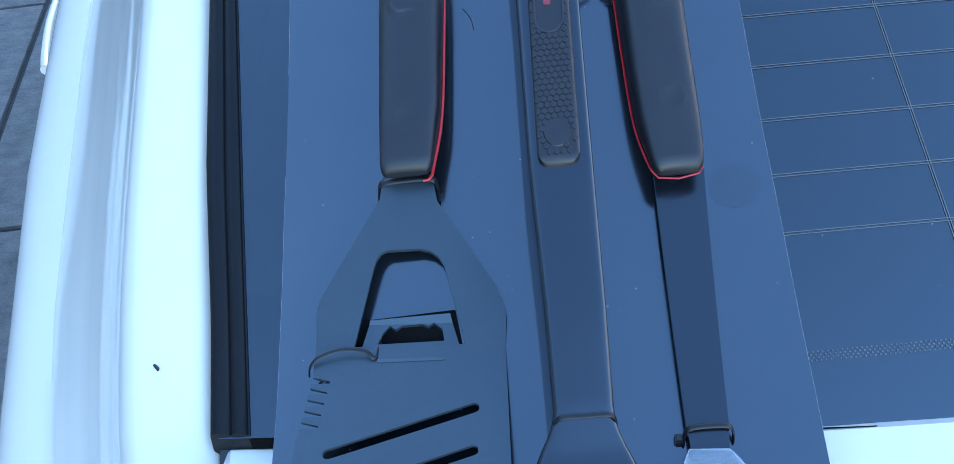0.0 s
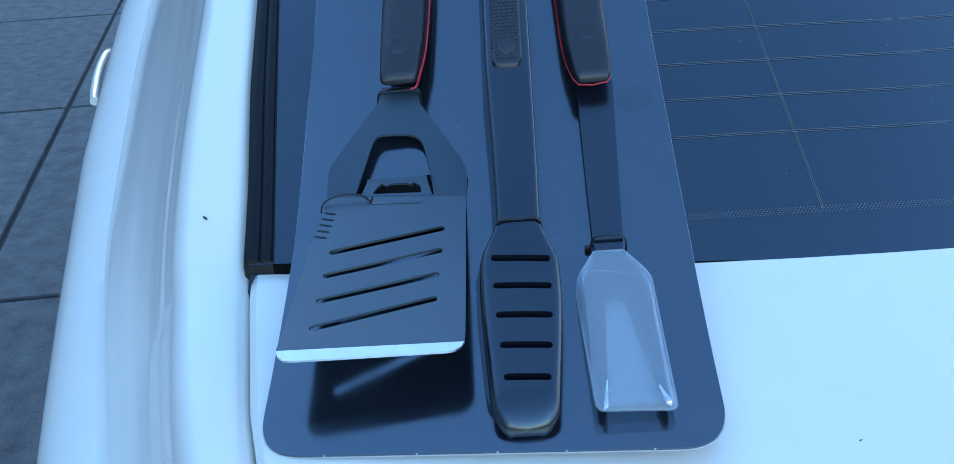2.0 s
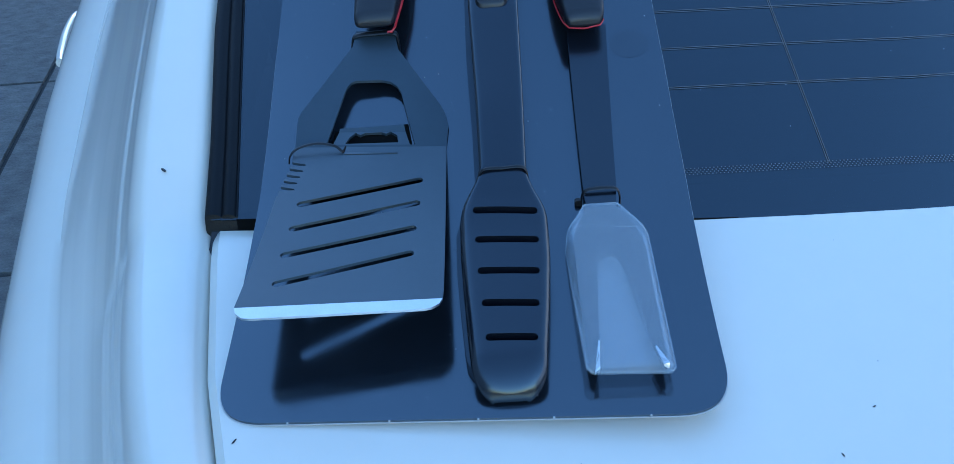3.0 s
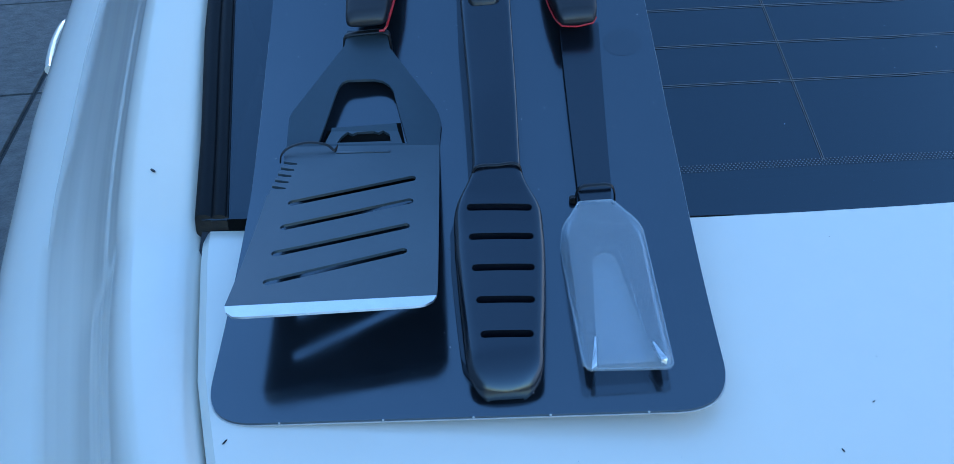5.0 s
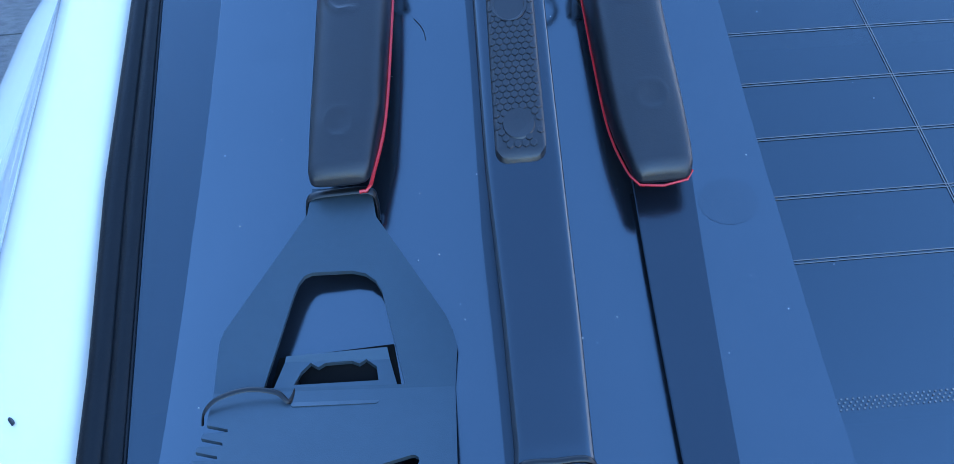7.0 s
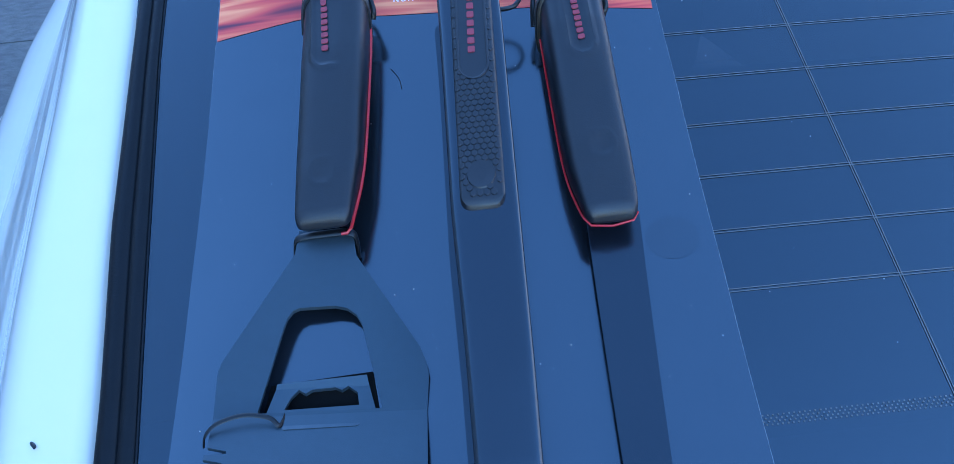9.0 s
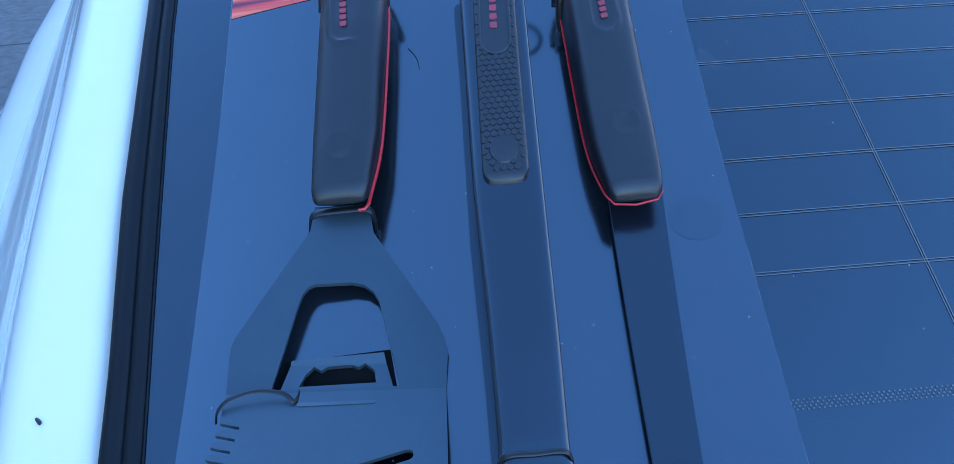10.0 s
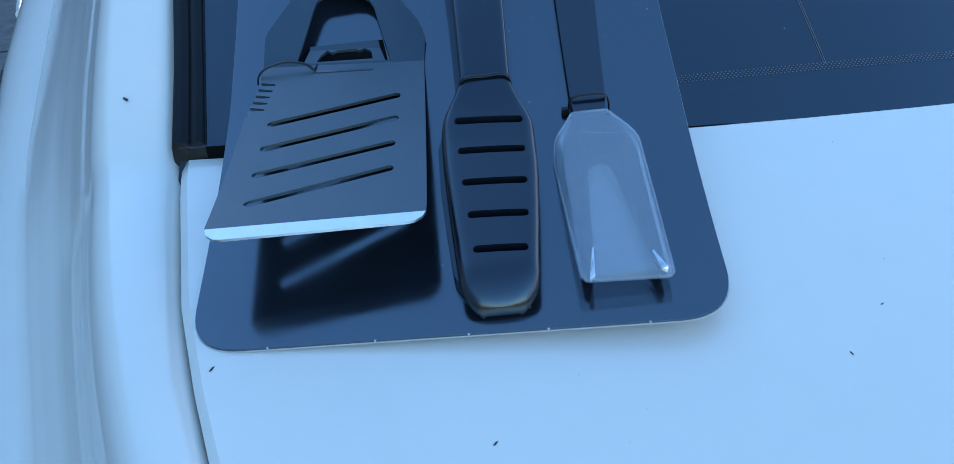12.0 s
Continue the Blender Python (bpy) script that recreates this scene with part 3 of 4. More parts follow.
def marks(parent, x0, y0, x1, y1, top, name="brand_mark"):
    """A plain shape and a row of plain red blocks down a handle."""
    d = Vector((x1 - x0, y1 - y0))
    u, s = d.normalized(), Vector((-d.normalized().y, d.normalized().x))
    def quad(a, b, w0, w1):
        return [tuple(Vector((x0, y0)) + u * p + s * q) for p, q in ((a, w0), (b, w0), (b, w1), (a, w1))]
    n = 7
    step = d.length / (n + 1.6)
    w = 0.0016
    part(name, under(parent, slab(rounded(quad(0, step * 1.3, -w, w * 0.7), 0.0012), [], top, 0.0004)), REDPRINT, parent)
    for i in range(n):
        a = step * (1.6 + i)
        part(name, under(parent, slab(rounded(quad(a, a + step * 0.66, -w, w), 0.0007), [], top, 0.0004)), REDPRINT, parent)


# black patch laid on the card in place of the shade behind the opener
shade_patch = rounded([(-0.0722, 0.2640), (-0.0236, 0.2640), (-0.0268, 0.2800), (-0.0696, 0.2785)], 0.0006)
part("die_cut_slot", under(card, slab(shade_patch, [], lambda x, y: z_card(x, y) + 0.0005, 0.0004, steps(0.265, 0.275, 4))), SHADE_BLACK, card, "black patch put in for the shade behind the bottle opener")

spatula = thing("spatula", "black coated barbecue spatula with slots and soft grip", "spatula", (-0.05, 0.23, z_blade(-0.05, 0.23)))
out = [(-0.0603, 0.3355), (-0.0616, 0.3251), (-0.0891, 0.2827), (-0.0903, 0.2790), (-0.0904, 0.2750), (-0.0902, 0.2622), (-0.0901, 0.2509)]
for i in range(5):
    xe, ye = -0.0899 - 0.0007 * i, 0.2464 - 0.0052 * i
    out += [(xe, ye + 0.0030), (xe + 0.0076, ye + 0.0011), (xe + 0.0079, ye), (xe - 0.0004, ye - 0.0003)]
out += [(-0.0928, 0.2215), (-0.0938, 0.2207), (-0.0962, 0.1357), (-0.0030, 0.1414), (-0.0027, 0.1477), (-0.0043, 0.2622), (-0.0033, 0.2752), (-0.0044, 0.2800), (-0.0072, 0.2861), (-0.0340, 0.3234), (-0.0364, 0.3355)]
holes = [capsule(ax + 0.0019, ay + 0.0003, bx - 0.0019, by - 0.0009, 0.0022) for ax, ay, bx, by in (
    (-0.0814, 0.2136, -0.0166, 0.2341), (-0.0821, 0.1939, -0.0171, 0.2151), (-0.0826, 0.1735, -0.0180, 0.1948), (-0.0824, 0.1522, -0.0182, 0.1753))]
holes.append([(-0.0726, 0.2634), (-0.0645, 0.2945), (-0.0630, 0.2988), (-0.0608, 0.3016), (-0.0581, 0.3027), (-0.0428, 0.3030), (-0.0375, 0.3018), (-0.0335, 0.2990), (-0.0311, 0.2952), (-0.0222, 0.2634)])
part("blade", under(spatula, slab(out, holes, z_blade, 0.0015, [BEND] + steps(0.146, 0.256, 11))), COATED, spatula, "black non-stick sheet with slots and teeth", sharp=10)
tab = [(-0.0690, 0.2632), (-0.0660, 0.2752), (-0.0290, 0.2768), (-0.0250, 0.2632)]
notch = [(-0.062, 0.2644), (-0.0318, 0.2653), (-0.0328, 0.271), (-0.0367, 0.274), (-0.0392, 0.2723), (-0.042, 0.2736), (-0.0515, 0.273), (-0.054, 0.2713), (-0.0569, 0.2732), (-0.06, 0.2695)]
z_tab = lambda x, y: z_blade(x, 0.2632) + 0.30 * (y - 0.2632) + 0.75 * max(0, y - 0.2737)
part("bottle_opener", under(spatula, slab(tab, [notch], z_tab, 0.0015, (0.2737,))), COATED, spatula, "notched bottle opener tongue", sharp=10)
tongue = rounded([(-0.0622, 0.2555), (-0.0312, 0.2560), (-0.0312, 0.2640), (-0.0622, 0.2634)], 0.0015)
part("tongue_foot", under(spatula, slab(tongue, [], lambda x, y: z_blade(x, 0.2555) + 0.0004 + 0.02 * (y - 0.2555), 0.0012)), COATED, spatula, "flat foot of the bottle opener", sharp=10)
lip = [(-0.0962, 0.13565), (-0.0030, 0.14135), (-0.0045, 0.1380), (-0.0080, 0.1355), (-0.0115, 0.1347), (-0.0875, 0.1290), (-0.0915, 0.1293), (-0.0948, 0.1320)]
part("ground_edge", under(spatula, slab(lip, [], lambda x, y: z_blade(x, y) - 0.10 * max(0, 0.1357 + 0.0612 * (x + 0.0962) - y) + 0.00002, 0.0012)), STEEL, spatula, "bare ground steel edge")
H1 = [(0.328, -0.0595, -0.0350), (0.355, -0.0604, -0.0304), (0.40, -0.0605, -0.0284), (0.42, -0.0602, -0.0280), (0.43, -0.0598, -0.0284)]
HIGH = ((0.31, 0.0265), (0.326, 0.0282), (0.345, 0.0315), (0.40, 0.037), (0.45, 0.037))
LOW = ((0.32, 0.0205), (0.330, 0.019), (0.36, 0.010), (0.42, 0.003))
LOW3 = ((0.3165, 0.0185), (0.33, 0.0150), (0.36, 0.006), (0.42, 0.003))
grip(spatula, grip_rows(H1, 0.3262, 0.4325, 150, LOW, HIGH), power=3.8, relief=moulding(-0.0488, 0.4300, -0.0475, 0.3965, 0.0062, -0.0475, 0.3445), n=96)
red = smooth_path([(xr + 0.0002, y, z_card(xr, y) + h) for (y, xl, xr), h in zip([(0.329, 0, -0.0356)] + H1[1:], (0.018, 0.019, 0.018, 0.017, 0.017))], 5)
part("red_strip", under(spatula, tube([Vector((-0.0400, 0.3278, z_card(-0.04, 0.3278) + 0.0165)), Vector((-0.0372, 0.3280, z_card(-0.0372, 0.328) + 0.0165))] + red, 0.0008, 6)), RED, spatula, "thin red seam along the grip")
top1 = lambda x, y: z_card(x, y) + lerp(y, HIGH) + 0.0004 - 0.006 * (abs(x + 0.0445) / 0.0155) ** 5
marks(spatula, -0.0489, 0.4250, -0.0473, 0.3965, top1)
def end_cap(parent, y, xl, xr):
    """A glossy cap with a dent, behind a dark collar."""
    cx = (xl + xr) / 2
    table = ((0, 0, 0.001, 0.0384), (0.0008, -0.0008, 0.0, 0.0396), (0.007, -0.0002, 0.0, 0.0393), (0.0115, 0.0012, 0.001, 0.0382), (0.0145, 0.0032, 0.003, 0.036), (0.0158, 0.006, 0.007, 0.032))
    rows = []
    for d in [0, 0.0008] + steps(0.0014, 0.0145, 20) + [0.0152, 0.0158]:
        inset, lo, hi = (lerp(d, [(row[0], row[k]) for row in table]) for k in (1, 2, 3))
        rows.append((y + d, xl + inset, xr - inset, lo, hi))
    grip(parent, rows, "end_cap", CAP, relief=lambda px, py: -0.0012 * swell(math.hypot((px - cx) / 1.5, py - y - 0.0068), 0.0046), n=72)
    grip(parent, [(y - 0.0011 + d, xl - w, xr + w, 0.001, 0.0386 + w) for d, w in ((0, 0), (0.0003, 0.0003), (0.0009, 0.0004), (0.0012, 0.0))], "collar", TIE)


end_cap(spatula, 0.4268, -0.0610, -0.0278)


def bail(parent, pts, r=0.0014):
    part("hanging_ring", under(parent, tube(smooth_path([(x, y, z_card(x, y) + h) for x, y, h in pts]), r, 8)), TIE, parent, "black wire hanging loop")


bail(spatula, [(-0.0622, 0.4285, 0.016), (-0.0612, 0.4345, 0.024), (-0.0572, 0.4435, 0.030), (-0.0455, 0.4500, 0.031), (-0.0345, 0.4470, 0.030), (-0.0292, 0.4380, 0.027), (-0.0258, 0.4300, 0.024), (-0.0262, 0.4285, 0.020)])

# ---- fork in its plastic guard ----
fork = thing("barbecue_fork", "black steel barbecue fork with soft grip and red seam", "fork", (0.08, 0.25, z_card(0.08, 0.25)))
prong = [(0.0690, 0.332), (0.0692, 0.2215), (0.0698, 0.2118), (0.0635, 0.199), (0.0608, 0.190), (0.0604, 0.183), (0.0618, 0.1165), (0.0640, 0.1145), (0.0672, 0.128), (0.0708, 0.172),
         (0.0728, 0.1792), (0.0775, 0.1815), (0.0815, 0.1800), (0.0838, 0.1745), (0.0910, 0.1240), (0.0935, 0.1130), (0.0958, 0.1150), (0.0962, 0.183), (0.0955, 0.190), (0.0925, 0.199), (0.0848, 0.2105), (0.0864, 0.2215), (0.0925, 0.332)]
z_fork = lambda x, y: z_card(x, y) + lerp(y, ((0.11, 0.0095), (0.2, 0.006), (0.34, 0.0075)))
part("fork_head", under(fork, slab(prong, [], z_fork, 0.0022, steps(0.12, 0.33, 20))), SATIN, fork)
H3 = [(0.3168, 0.0672, 0.0890), (0.326, 0.0652, 0.0900), (0.340, 0.0622, 0.0902), (0.357, 0.0603, 0.0900), (0.39, 0.0585, 0.0888), (0.418, 0.0570, 0.0876), (0.43, 0.0568, 0.0872)]
grip(fork, grip_rows(H3, 0.3168, 0.4215, 150, LOW3, HIGH), power=3.8, relief=moulding(0.0722, 0.4185, 0.0745, 0.389, 0.006, 0.0772, 0.3435), n=96)
red = smooth_path([(xl - 0.0003, y, z_card(xl, y) + h) for (y, xl, xr), h in zip([(0.3200, 0.0665, 0)] + H3[1:6], (0.0200, 0.0178, 0.0155, 0.0145, 0.014, 0.014))], 5)
seam = [Vector((x, y, z_card(x, y) + h)) for x, y, h in ((0.0893, 0.3195, 0.0215), (0.0872, 0.3172, 0.0200), (0.0780, 0.3160, 0.0195), (0.0690, 0.3170, 0.0196))]
part("red_strip", under(fork, tube(seam + red, 0.0005, 6)), RED, fork, "thin red seam along the grip")
top3 = lambda x, y: z_card(x, y) + lerp(y, HIGH) + 0.0004 - 0.006 * (abs(x - 0.0718) / 0.0155) ** 5
marks(fork, 0.0723, 0.4138, 0.0744, 0.389, top3)
end_cap(fork, 0.4152, 0.0553, 0.0875)
bail(fork, [(0.0540, 0.4175, 0.018), (0.0548, 0.4245, 0.025), (0.0598, 0.4350, 0.030), (0.0715, 0.4395, 0.031), (0.0828, 0.4345, 0.030), (0.0880, 0.4240, 0.027), (0.0900, 0.4185, 0.024), (0.0885, 0.4170, 0.020)])

guard = thing("plastic_guard", "translucent plastic guard sleeved over the fork prongs", "guard", (0.078, 0.16, z_card(0.078, 0.16)))
gout = rounded([(0.0690, 0.2125), (0.0847, 0.2112), (0.0935, 0.1985), (0.0985, 0.1912), (0.0987, 0.1118), (0.0600, 0.1126), (0.0570, 0.187), (0.0582, 0.1955), (0.0632, 0.2015)], [0, 0, 0.01, 0.004, 0.003, 0.003, 0.006, 0.006, 0.006])
def z_guard(x, y):
    e = min(x - 0.0580, 0.0990 - x, y - 0.1115, (0.214 - y) * 0.6)
    return z_card(x, y) + lerp(y, ((0.11, 0.0128), (0.2, 0.0095), (0.22, 0.0085))) - 0.004 * max(0, 1 - e / 0.0035) ** 2
bm = slab(gout, [], z_guard, 0, steps(0.112, 0.21, 26), steps(0.0585, 0.0985, 20))
rim = [e for e in bm.edges if e.is_boundary]
ret = bmesh.ops.extrude_edge_only(bm, edges=rim)
for v in [g for g in ret["geom"] if isinstance(g, bmesh.types.BMVert)]:
    v.co.z -= 0.0016
part("shell", under(guard, bm), SHEATH, guard)
part("shell", under(guard, slab([(x, max(y, 0.1165)) for x, y in gout], [], lambda x, y: z_guard(x, y) - 0.0046, 0, steps(0.112, 0.21, 26), steps(0.0585, 0.0985, 20))), SHEATH, guard)
path = [Vector((x, y, z_guard(x, y) - 0.0002)) for x, y in gout]
part("moulded_rim", under(guard, tube(path + path[:1], 0.0003, 6)), SHEATH, guard)
fold = smooth_path([(x, y, z_guard(x, y)) for x, y in ((0.0612, 0.1950), (0.0694, 0.1966), (0.0783, 0.1950), (0.0873, 0.1938), (0.0945, 0.1936))])
ridge = smooth_path([(x, y, z_guard(x, y)) for x, y in ((0.0640, 0.1150), (0.0667, 0.1252), (0.0684, 0.1457), (0.0703, 0.1636), (0.0715, 0.1754), (0.0748, 0.1789), (0.0794, 0.1800), (0.0832, 0.1774), (0.0848, 0.1727), (0.0864, 0.1585), (0.0880, 0.1370), (0.0896, 0.1200), (0.0930, 0.1135))])
part("ridge", under(guard, tube(ridge, 0.0002, 6)), SHEATH, guard)
part("fold", under(guard, tube(fold, 0.0002, 6)), SHEATH, guard)
for pts in ([(0.0632, 0.1122), (0.0655, 0.1130), (0.0668, 0.127), (0.0662, 0.1272)], [(0.0912, 0.1225), (0.0906, 0.1220), (0.0930, 0.1132), (0.0952, 0.1125), (0.0956, 0.1135)]):
    part("prong_window", under(guard, slab(pts, [], lambda x, y: z_guard(x, y) + 0.0006, 0.0012)), STEEL, guard, "bright chisel tip of a prong")

# ---- tongs ----
tongs = thing("tongs", "black steel barbecue tongs with slotted heads and ribbed pad", "tongs", (0.025, 0.25, z_card(0.025, 0.25)))
RISE = ((0.10, 0.012), (0.12, 0.0155), (0.15, 0.018), (0.19, 0.021), (0.205, 0.0235), (0.22, 0.029), (0.25, 0.036), (0.31, 0.0445), (0.40, 0.049), (0.43, 0.049))
shape_l = [(0.0068, 0.4225), (0.0082, 0.39), (0.0098, 0.31), (0.0128, 0.26), (0.0144, 0.2175), (0.0122, 0.2125), (0.0062, 0.2035), (0.0042, 0.1955), (0.0046, 0.175), (0.0066, 0.148), (0.0086, 0.1250), (0.0096, 0.1165), (0.0128, 0.1105), (0.0180, 0.1084), (0.0225, 0.1076)]
shape_r = [(0.0300, 0.1072), (0.0350, 0.1077), (0.0402, 0.1093), (0.0432, 0.1150), (0.0440, 0.1250), (0.0462, 0.147), (0.0481, 0.172), (0.0481, 0.1945), (0.0462, 0.2010), (0.0405, 0.2105), (0.0385, 0.2160), (0.0386, 0.258), (0.0381, 0.31), (0.0376, 0.39), (0.0362, 0.4225)]
tout = rounded(shape_l + shape_r, [0.004] + [0.006] * 28 + [0.004], 5)


def tong_side(y):
    """The two edges of the upper arm, with a rounded tip."""
    xl = xr = 0
    for d in (-0.003, -0.0015, 0, 0.0015, 0.003):
        k = max(y + d, 0.116)
        xl += lerp(-k, [(-b, a) for a, b in shape_l]) / 5
        xr += lerp(k, [(b, a) for a, b in shape_r]) / 5
    r = 0.0105
    inset = r * (1 - math.sqrt(max(0, 1 - max(0, (0.1075 + r - y) / r) ** 2)))
    return xl + inset, xr - inset


def tong_section(y):
    """A closed section: a crowned top with rounded shoulders, and a flat underside."""
    xl, xr = tong_side(y)
    a, cx = (xr - xl) / 2, (xl + xr) / 2
    r = min(a * 0.95, lerp(y, ((0.11, 0.0065), (0.19, 0.0058), (0.215, 0.0036), (0.26, 0.0034), (0.42, 0.0034))))
    drop = 0.010 * (1 - math.sqrt(max(0, 1 - max(0, (0.1075 + 0.016 - y) / 0.0162) ** 2))) + 0.002 * max(0, 1 - (0.4225 - y) / 0.004) ** 2
    top = lambda x: z_card(x, y) + lerp(y, RISE) - drop
    us = [-1, -0.97, -0.9, -0.75, -0.55, -0.3, 0]
    xs = [cx - a + r * (1 + u) for u in us] + [cx - (a - r) * k for k in (0.5, 0, -0.5)] + [cx + a - r * (1 + u) for u in reversed(us)]
    ring = []
    for x in xs:
        e = max(0, abs(x - cx) - (a - r)) / r
        ring.append((x, y, top(x) - 0.62 * r * (1 - math.sqrt(max(0, 1 - e * e))) - 0.0006 * ((x - cx) / a) ** 2))
    low = min(0.0075, 0.0035 + 0.3 * (y - 0.1075))
    return ring + [(cx + a - 0.0003, y, top(cx + a) - low), (cx - a + 0.0003, y, top(cx - a) - low)]


def bored(body, cutters):
    """The solid body with prisms of the given outlines bored through it."""
    bmesh.ops.recalc_face_normals(body, faces=body.faces)
    tool = bmesh.new()
    for loop in cutters:
        zc = z_card(*loop[0])
        lo, hi = [tool.verts.new((x, y, zc - 0.03)) for x, y in loop], [tool.verts.new((x, y, zc + 0.08)) for x, y in loop]
        tool.faces.new(lo)
        tool.faces.new(hi)
        for i in range(len(loop)):
            tool.faces.new((lo[i - 1], lo[i], hi[i], hi[i - 1]))
    bmesh.ops.recalc_face_normals(tool, faces=tool.faces)
    obs = []
    for bm in (body, tool):
        me = bpy.data.meshes.new("solid")
        bm.to_mesh(me)
        bm.free()
        obs.append(new("solid", me))
    cutting = obs[0].modifiers.new("bore", "BOOLEAN")
    cutting.operation, cutting.solver, cutting.object = "DIFFERENCE", "EXACT", obs[1]
    me = bpy.data.meshes.new_from_object(obs[0].evaluated_get(bpy.context.evaluated_depsgraph_get()))
    for ob in obs:
        bpy.data.objects.remove(ob)
    out = bmesh.new()
    out.from_mesh(me)
    return out


tslots = [capsule(ax + 0.0017, ay - 0.0036, bx - 0.0017, by - 0.0036, 0.0018) for ax, ay, bx, by in ((0.0108, 0.2009, 0.0430, 0.1987), (0.0117, 0.1848, 0.0428, 0.1829), (0.0128, 0.1676, 0.0422, 0.1659), (0.0145, 0.1504, 0.0411, 0.1489), (0.016, 0.1328, 0.0394, 0.1317))]
TX = sorted([0.026 + s * d for d in (0.004, 0.008, 0.0105, 0.0122, 0.0135, 0.016, 0.019) for s in (-1, 1)] + [0.026])
spots = [0.1076, 0.1079, 0.1084, 0.1092, 0.1103] + steps(0.112, 0.124, 8) + steps(0.128, 0.194, 12) + steps(0.196, 0.226, 16) + steps(0.232, 0.416, 24) + [0.419, 0.4213, 0.4225]
part("upper_arm", under(tongs, bored(loft([tong_section(y) for y in spots]), tslots)), SATIN, tongs)
low_out = [(x - 0.0022 if x < 0.026 else x - 0.001, y - 0.0015 + 0.0105 * max(0, (0.2 - y) / 0.09)) for x, y in tout]
lower = slab(low_out, [], lambda x, y: z_card(x, y) + 0.002 + 0.42 * (lerp(y, RISE) - 0.004), 0.006, steps(0.112, 0.42, 40), TX)
part("lower_arm", under(tongs, lower), SATIN, tongs)
# hinge block between the arms
hinge = slab(rounded([(0.0105, 0.423), (0.0105, 0.402), (0.0335, 0.402), (0.0335, 0.423)], 0.002), [], lambda x, y: z_card(x, y) + 0.040, 0.034)
part("hinge", under(tongs, hinge), SATIN, tongs)
z_pad = lambda x, y: z_card(x, y) + lerp(y, RISE) + 0.0032 - 0.0016 * min(1.2, max(0, (abs(x - 0.0233) - 0.0078) / 0.0018)) ** 2 - 0.0016 * max(0, 1 - (y - 0.307) / 0.0025) ** 2
pad = rounded([(0.0140, 0.4195), (0.0328, 0.4190), (0.0330, 0.37), (0.0326, 0.3068), (0.0140, 0.3068), (0.0138, 0.37)], [0.006, 0.006, 0.1, 0.0055, 0.0055, 0.1], 9)
pad_ob = part("rubber_pad", under(tongs, slab(pad, [], z_pad, 0.0036, [0.3075, 0.308, 0.309, 0.3105] + steps(0.313, 0.417, 26), [0.0142, 0.0146, 0.015, 0.0155] + steps(0.017, 0.030, 8) + [0.0312, 0.0317, 0.0321, 0.0325])), GRIP, tongs, "black rubber thumb pad with honeycomb relief")
bm = bmesh.new()
pitch = 0.00285
field = lambda x, y: math.hypot(x - 0.0230, y - max(0.368, min(0.4085, y))) < 0.0071
for r in range(44):
    for c in range(7):
        x = 0.0152 + c * pitch + (0.0 if r % 2 else pitch * 0.5)
        y = 0.3105 + r * pitch * 0.866
        if not 0.0150 < x < 0.0319 or math.hypot(x - 0.0232, y - 0.3185) < 0.0064 or field(x, y) or y > 0.4172 or (y < 0.313 and abs(x - 0.0233) > 0.006):
            continue
        rings = []
        for size, up in ((0.00146, -0.0002), (0.00138, 0.0004), (0.00112, 0.00055)):
            ring = [(x + size * math.cos(a), y + size * math.sin(a)) for a in (math.pi * (j + 0.5) / 3 for j in range(6))]
            rings.append([bm.verts.new((px, py, z_pad(px, py) + up)) for px, py in ring])
        bm.faces.new(rings[-1])
        for low_ring, high_ring in zip(rings, rings[1:]):
            for j in range(6):
                bm.faces.new((low_ring[j], low_ring[(j + 1) % 6], high_ring[(j + 1) % 6], high_ring[j]))
tagged(part("honeycomb", under(tongs, bm), GRIP, pad_ob, smooth=False), kind="stuff")


def dish(x, y):
    d = math.hypot(x - 0.0232, y - 0.3185)
    return z_pad(x, y) + 0.0005 - 0.0006 * max(0, 1 - (d / 0.0056) ** 2)


turns = [2 * math.pi * k / 24 for k in range(24)]
bowl = [[(0.0232 + r * math.cos(a), 0.3185 + r * math.sin(a)) for a in turns] for r in (0.0062, 0.0058, 0.0048, 0.0036, 0.0024, 0.0012)]
part("thumb_dimple", under(tongs, loft([[(x, y, z_pad(x, y) - 0.0002 if i == 0 else dish(x, y)) for x, y in ring] for i, ring in enumerate(bowl)])), GRIP, pad_ob)
rim_line = [Vector((x, y, z_pad(x, y) + 0.0001)) for x, y in capsule(0.0232, 0.4085, 0.0228, 0.368, 0.0066, 8)]
part("name_field_rim", under(tongs, tube(rim_line + rim_line[:1], 0.0007, 8, 0.7)), GRIP, pad_ob)
marks(tongs, 0.0232, 0.4075, 0.0223, 0.372, lambda x, y: z_pad(x, y) + 0.0005)
part("hanging_ring", under(tongs, tube(smooth_path([(x, y, z_card(x, y) + 0.030) for x, y in ((0.034, 0.4295), (0.0400, 0.4312), (0.0462, 0.4282), (0.0484, 0.4225), (0.0450, 0.4170), (0.0385, 0.4158), (0.034, 0.4175))]), 0.0012, 8)), TIE, tongs, "black wire hanging loop")


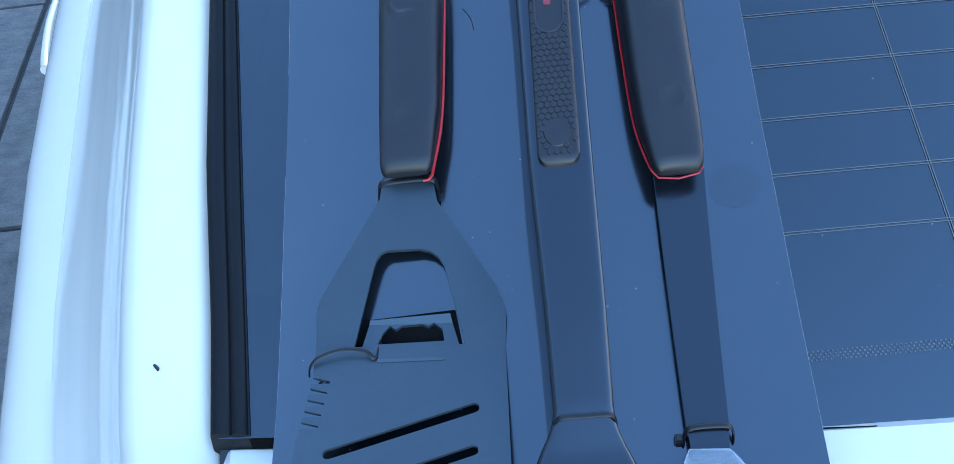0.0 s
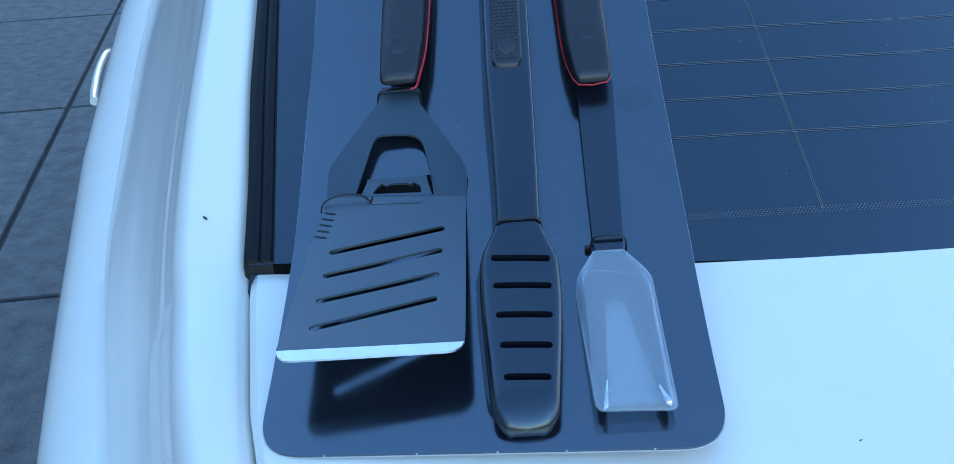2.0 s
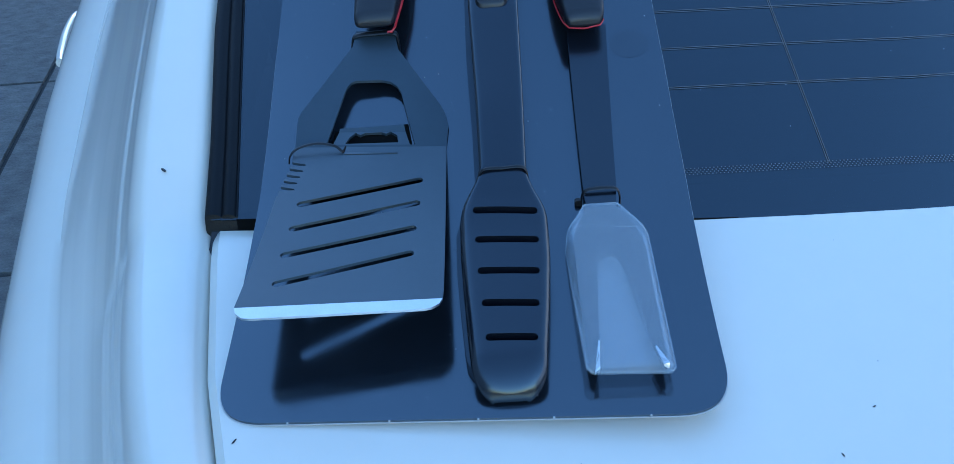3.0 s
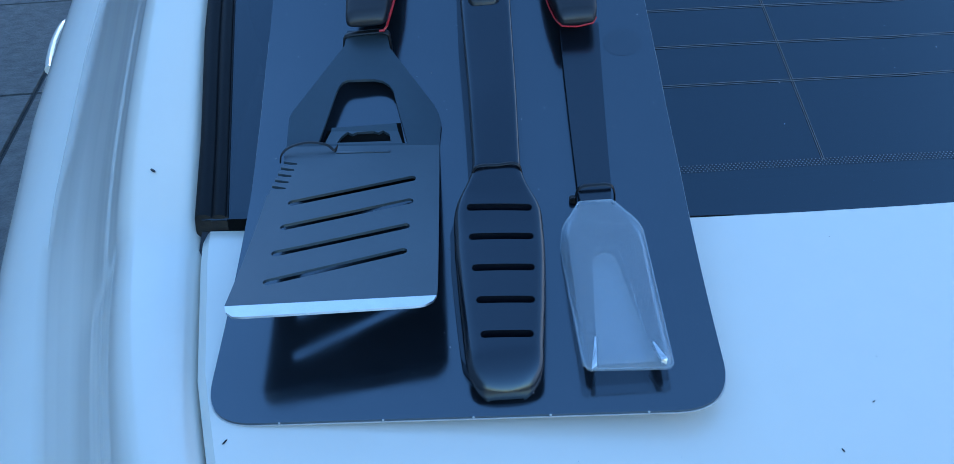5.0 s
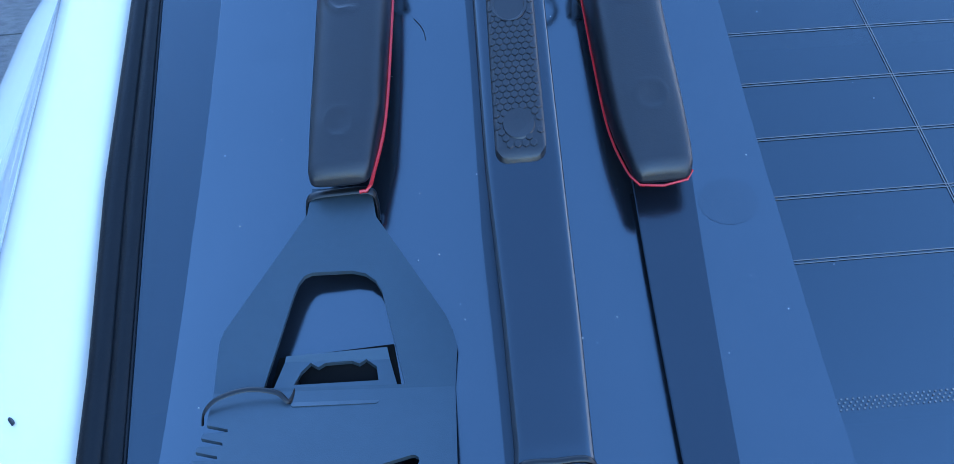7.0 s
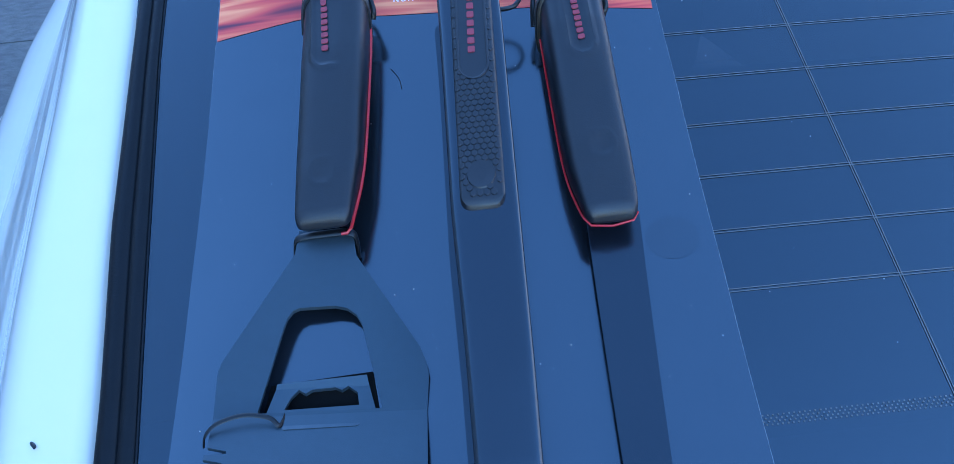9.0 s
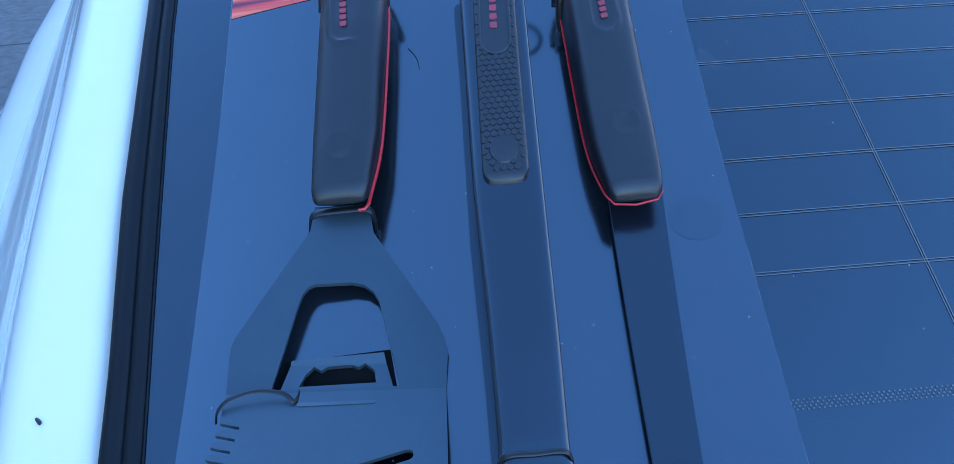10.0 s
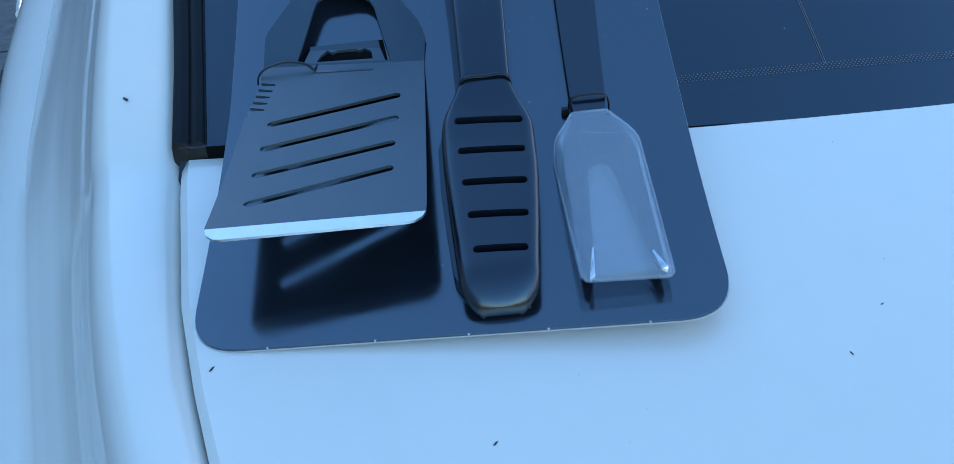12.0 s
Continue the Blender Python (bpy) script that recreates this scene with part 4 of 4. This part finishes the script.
# ---- cable ties ----
def cable_tie(pts, label, head=None, r=0.0012):
    ob = thing("cable_tie", label, "cable tie", pts[0], "cable ties on the card")
    part("strap", under(ob, tube(smooth_path(pts, 5), r, 8, 0.45, (0, 1, 0.4))), TIE, ob)
    if head:
        bm = bmesh.new()
        bmesh.ops.create_cube(bm, size=1)
        bmesh.ops.scale(bm, vec=(0.0036, 0.0042, 0.0034), verts=bm.verts)
        bmesh.ops.bevel(bm, geom=bm.edges[:], offset=0.0006, segments=2, affect="EDGES")
        bmesh.ops.translate(bm, vec=head, verts=bm.verts)
        part("lock", under(ob, bm), TIE, ob)
    return ob


def over(y, xl, xr, h, dy=0.0):
    z = lambda x, k: z_card(x, y) + k
    return [(xl - 0.0012, y - 0.002 + dy, z(xl, 0.0002)), (xl - 0.0009, y, z(xl, h * 0.6)), (xl + 0.0015, y + 0.0004, z(xl, h)), ((xl + xr) / 2, y + 0.0006, z((xl + xr) / 2, h + 0.0006)),
            (xr - 0.0015, y + 0.0004, z(xr, h)), (xr + 0.0009, y, z(xr, h * 0.6)), (xr + 0.0012, y - 0.002 + dy, z(xr, 0.0002))]


cable_tie(over(0.3315, -0.0615, -0.0352, 0.0125), "black nylon cable tie round the spatula neck", r=0.0020)
cable_tie(over(0.2148, 0.0142, 0.0388, 0.0284), "black nylon cable tie round the tongs neck", (0.0108, 0.2085, z_card(0.01, 0.208) + 0.012), 0.0010)
cable_tie(over(0.2192, 0.0690, 0.0868, 0.0085), "black nylon cable tie round the fork neck", (0.0662, 0.2190, z_card(0.066, 0.219) + 0.0018))
zz = z_blade
cable_tie([(-0.0925, 0.2520, zz(-0.092, 0.252) - 0.003), (-0.0915, 0.2540, zz(-0.0915, 0.254) + 0.0008), (-0.087, 0.2572, zz(-0.087, 0.2572) + 0.0032), (-0.077, 0.2597, zz(-0.077, 0.2597) + 0.0042),
           (-0.067, 0.2592, zz(-0.067, 0.2592) + 0.0030), (-0.0625, 0.2575, zz(-0.0625, 0.2575) + 0.0006), (-0.0612, 0.2672, zz(-0.0612, 0.2672) - 0.003)], "black nylon cable tie looped through the bottle opener", r=0.0010)

bm = bmesh.new()
bmesh.ops.create_cone(bm, cap_ends=True, segments=12, radius1=0.0013, radius2=0.0010, depth=0.003, matrix=Matrix.Translation((-0.0495, 0.4822, z_card(-0.0495, 0.4822) + 0.0014)))
peg = thing("cable_tie", "clipped end of a black cable tie in the card", "cable tie", (-0.0495, 0.4822, z_card(-0.0495, 0.4822)), "cable ties on the card")
part("stub", under(peg, bm), TIE, peg)
hair = [(x, y, z_card(x, y) + 0.0003) for x, y in ((-0.0195, 0.4215), (-0.0170, 0.4185), (-0.0150, 0.4150), (-0.0140, 0.4105))]
tagged(part("hair_strand", tube(smooth_path(hair), 0.00022, 5), TIE), "short dark hair strand lying on the card", "hair")

# small dark leaf scraps and grit on the paint
for i, (x, y, z, s, turn) in enumerate(((-0.1725, 0.2712, z_pillar(0.2712) + 0.0012, 0.0032, 1.9), (-0.095, 0.098, z_trunk(-0.09, 0.098) + 0.0012, 0.0016, 0.8), (0.187, 0.109, z_trunk(0, 0.109) + 0.0012, 0.0010, 0.2),
                                        (0.02, 0.055, z_trunk(0, 0.055) + 0.0012, 0.0013, 0.5), (0.165, 0.085, z_trunk(0, 0.085) + 0.0012, 0.0011, 1.5))):
    bm = bmesh.new()
    bmesh.ops.create_icosphere(bm, subdivisions=2, radius=1)
    bmesh.ops.scale(bm, vec=(s, s * 0.3, s * 0.18), verts=bm.verts)
    for v in bm.verts:
        v.co.y += 0.25 * s * math.sin(v.co.x / s * 2)
    bmesh.ops.rotate(bm, matrix=Matrix.Rotation(turn, 3, "Z"), verts=bm.verts)
    ob = part("scrap", bm, TIE)
    ob.location = (x, y, z)
    tagged(ob, "tiny dark plant scrap lying on the white paint", "debris", "scraps on the paint")

# ---- pavement slabs ----
corner, along, across = Vector((-1.86, 3.10, 0)), Vector((-0.25, 0.97, 0)).normalized(), Vector((0.99, 0.13, 0)).normalized()
LA, LC, J = 1.5, 1.9, 0.012
bm = bmesh.new()
pts = [corner + along * a + across * c for a, c in ((J, J), (LA - J, J), (LA - J, LC - J), (J, LC - J))]
base = [p - corner for p in pts]
tops = [bm.verts.new(p) for p in base]
lows = [bm.verts.new(p + Vector((0, 0, -0.014))) for p in base]
bm.faces.new(tops)
for j in range(4):
    bm.faces.new((lows[j], lows[(j + 1) % 4], tops[(j + 1) % 4], tops[j]))
first_slab = part("slab", bm, CONCRETE, ground, smooth=False)
first_slab.location = corner
for i in range(-4, 4):
    for k in range(-4, 5):
        if i or k:
            ob = new("slab", first_slab.data)
            ob.parent = ground
            ob.location = corner + along * LA * i + across * LC * k

# ---- unseen plain walls, added to block the sun and shape sky and bounce light ----
def added_wall(name, x0, x1, y0, y1, height, label):
    bm = bmesh.new()
    bmesh.ops.create_cube(bm, size=1)
    bmesh.ops.scale(bm, vec=(x1 - x0, y1 - y0, height), verts=bm.verts)
    bmesh.ops.translate(bm, vec=((x0 + x1) / 2, (y0 + y1) / 2, height / 2 - 0.014), verts=bm.verts)
    tagged(part(name, bm, WALL, smooth=False), label, "wall", kind="structure")


added_wall("wall_north", -24, -1.5, 16, 16.3, 3.6, "unseen rendered wall added to block the sun from the car")
added_wall("wall_west", -6.55, -6.25, -14, 13, 6.6, "unseen dull rendered wall added to darken the left flank")
added_wall("wall_east", 7.35, 7.65, -12, 14, 5.5, "unseen rendered wall added to bounce the low sun")

# dust on glass, card and paint
rng = random.Random(7)
bm = bmesh.new()
for i in range(150):
    x, y = rng.uniform(-0.11, 0.34), rng.uniform(0.0, 0.5)
    if -0.108 < x < 0.12 and y > 0.11:
        z = z_card(x, y)
    elif x > 0.13 and y > 0.262:
        z = z_glass(x, y)
    elif y < 0.09:
        z = z_trunk(x, y) + 0.001
    else:
        continue
    r = rng.uniform(0.00014, 0.00032)
    bmesh.ops.create_icosphere(bm, subdivisions=1, radius=r, matrix=Matrix.Translation((x, y + 0.10 * max(0, x - 0.3) * (y > 0.26), z + r * 0.4)))
tagged(part("dust_specks", bm, DUST, smooth=False), "pale dust specks on card and glass", "dust", kind="stuff")
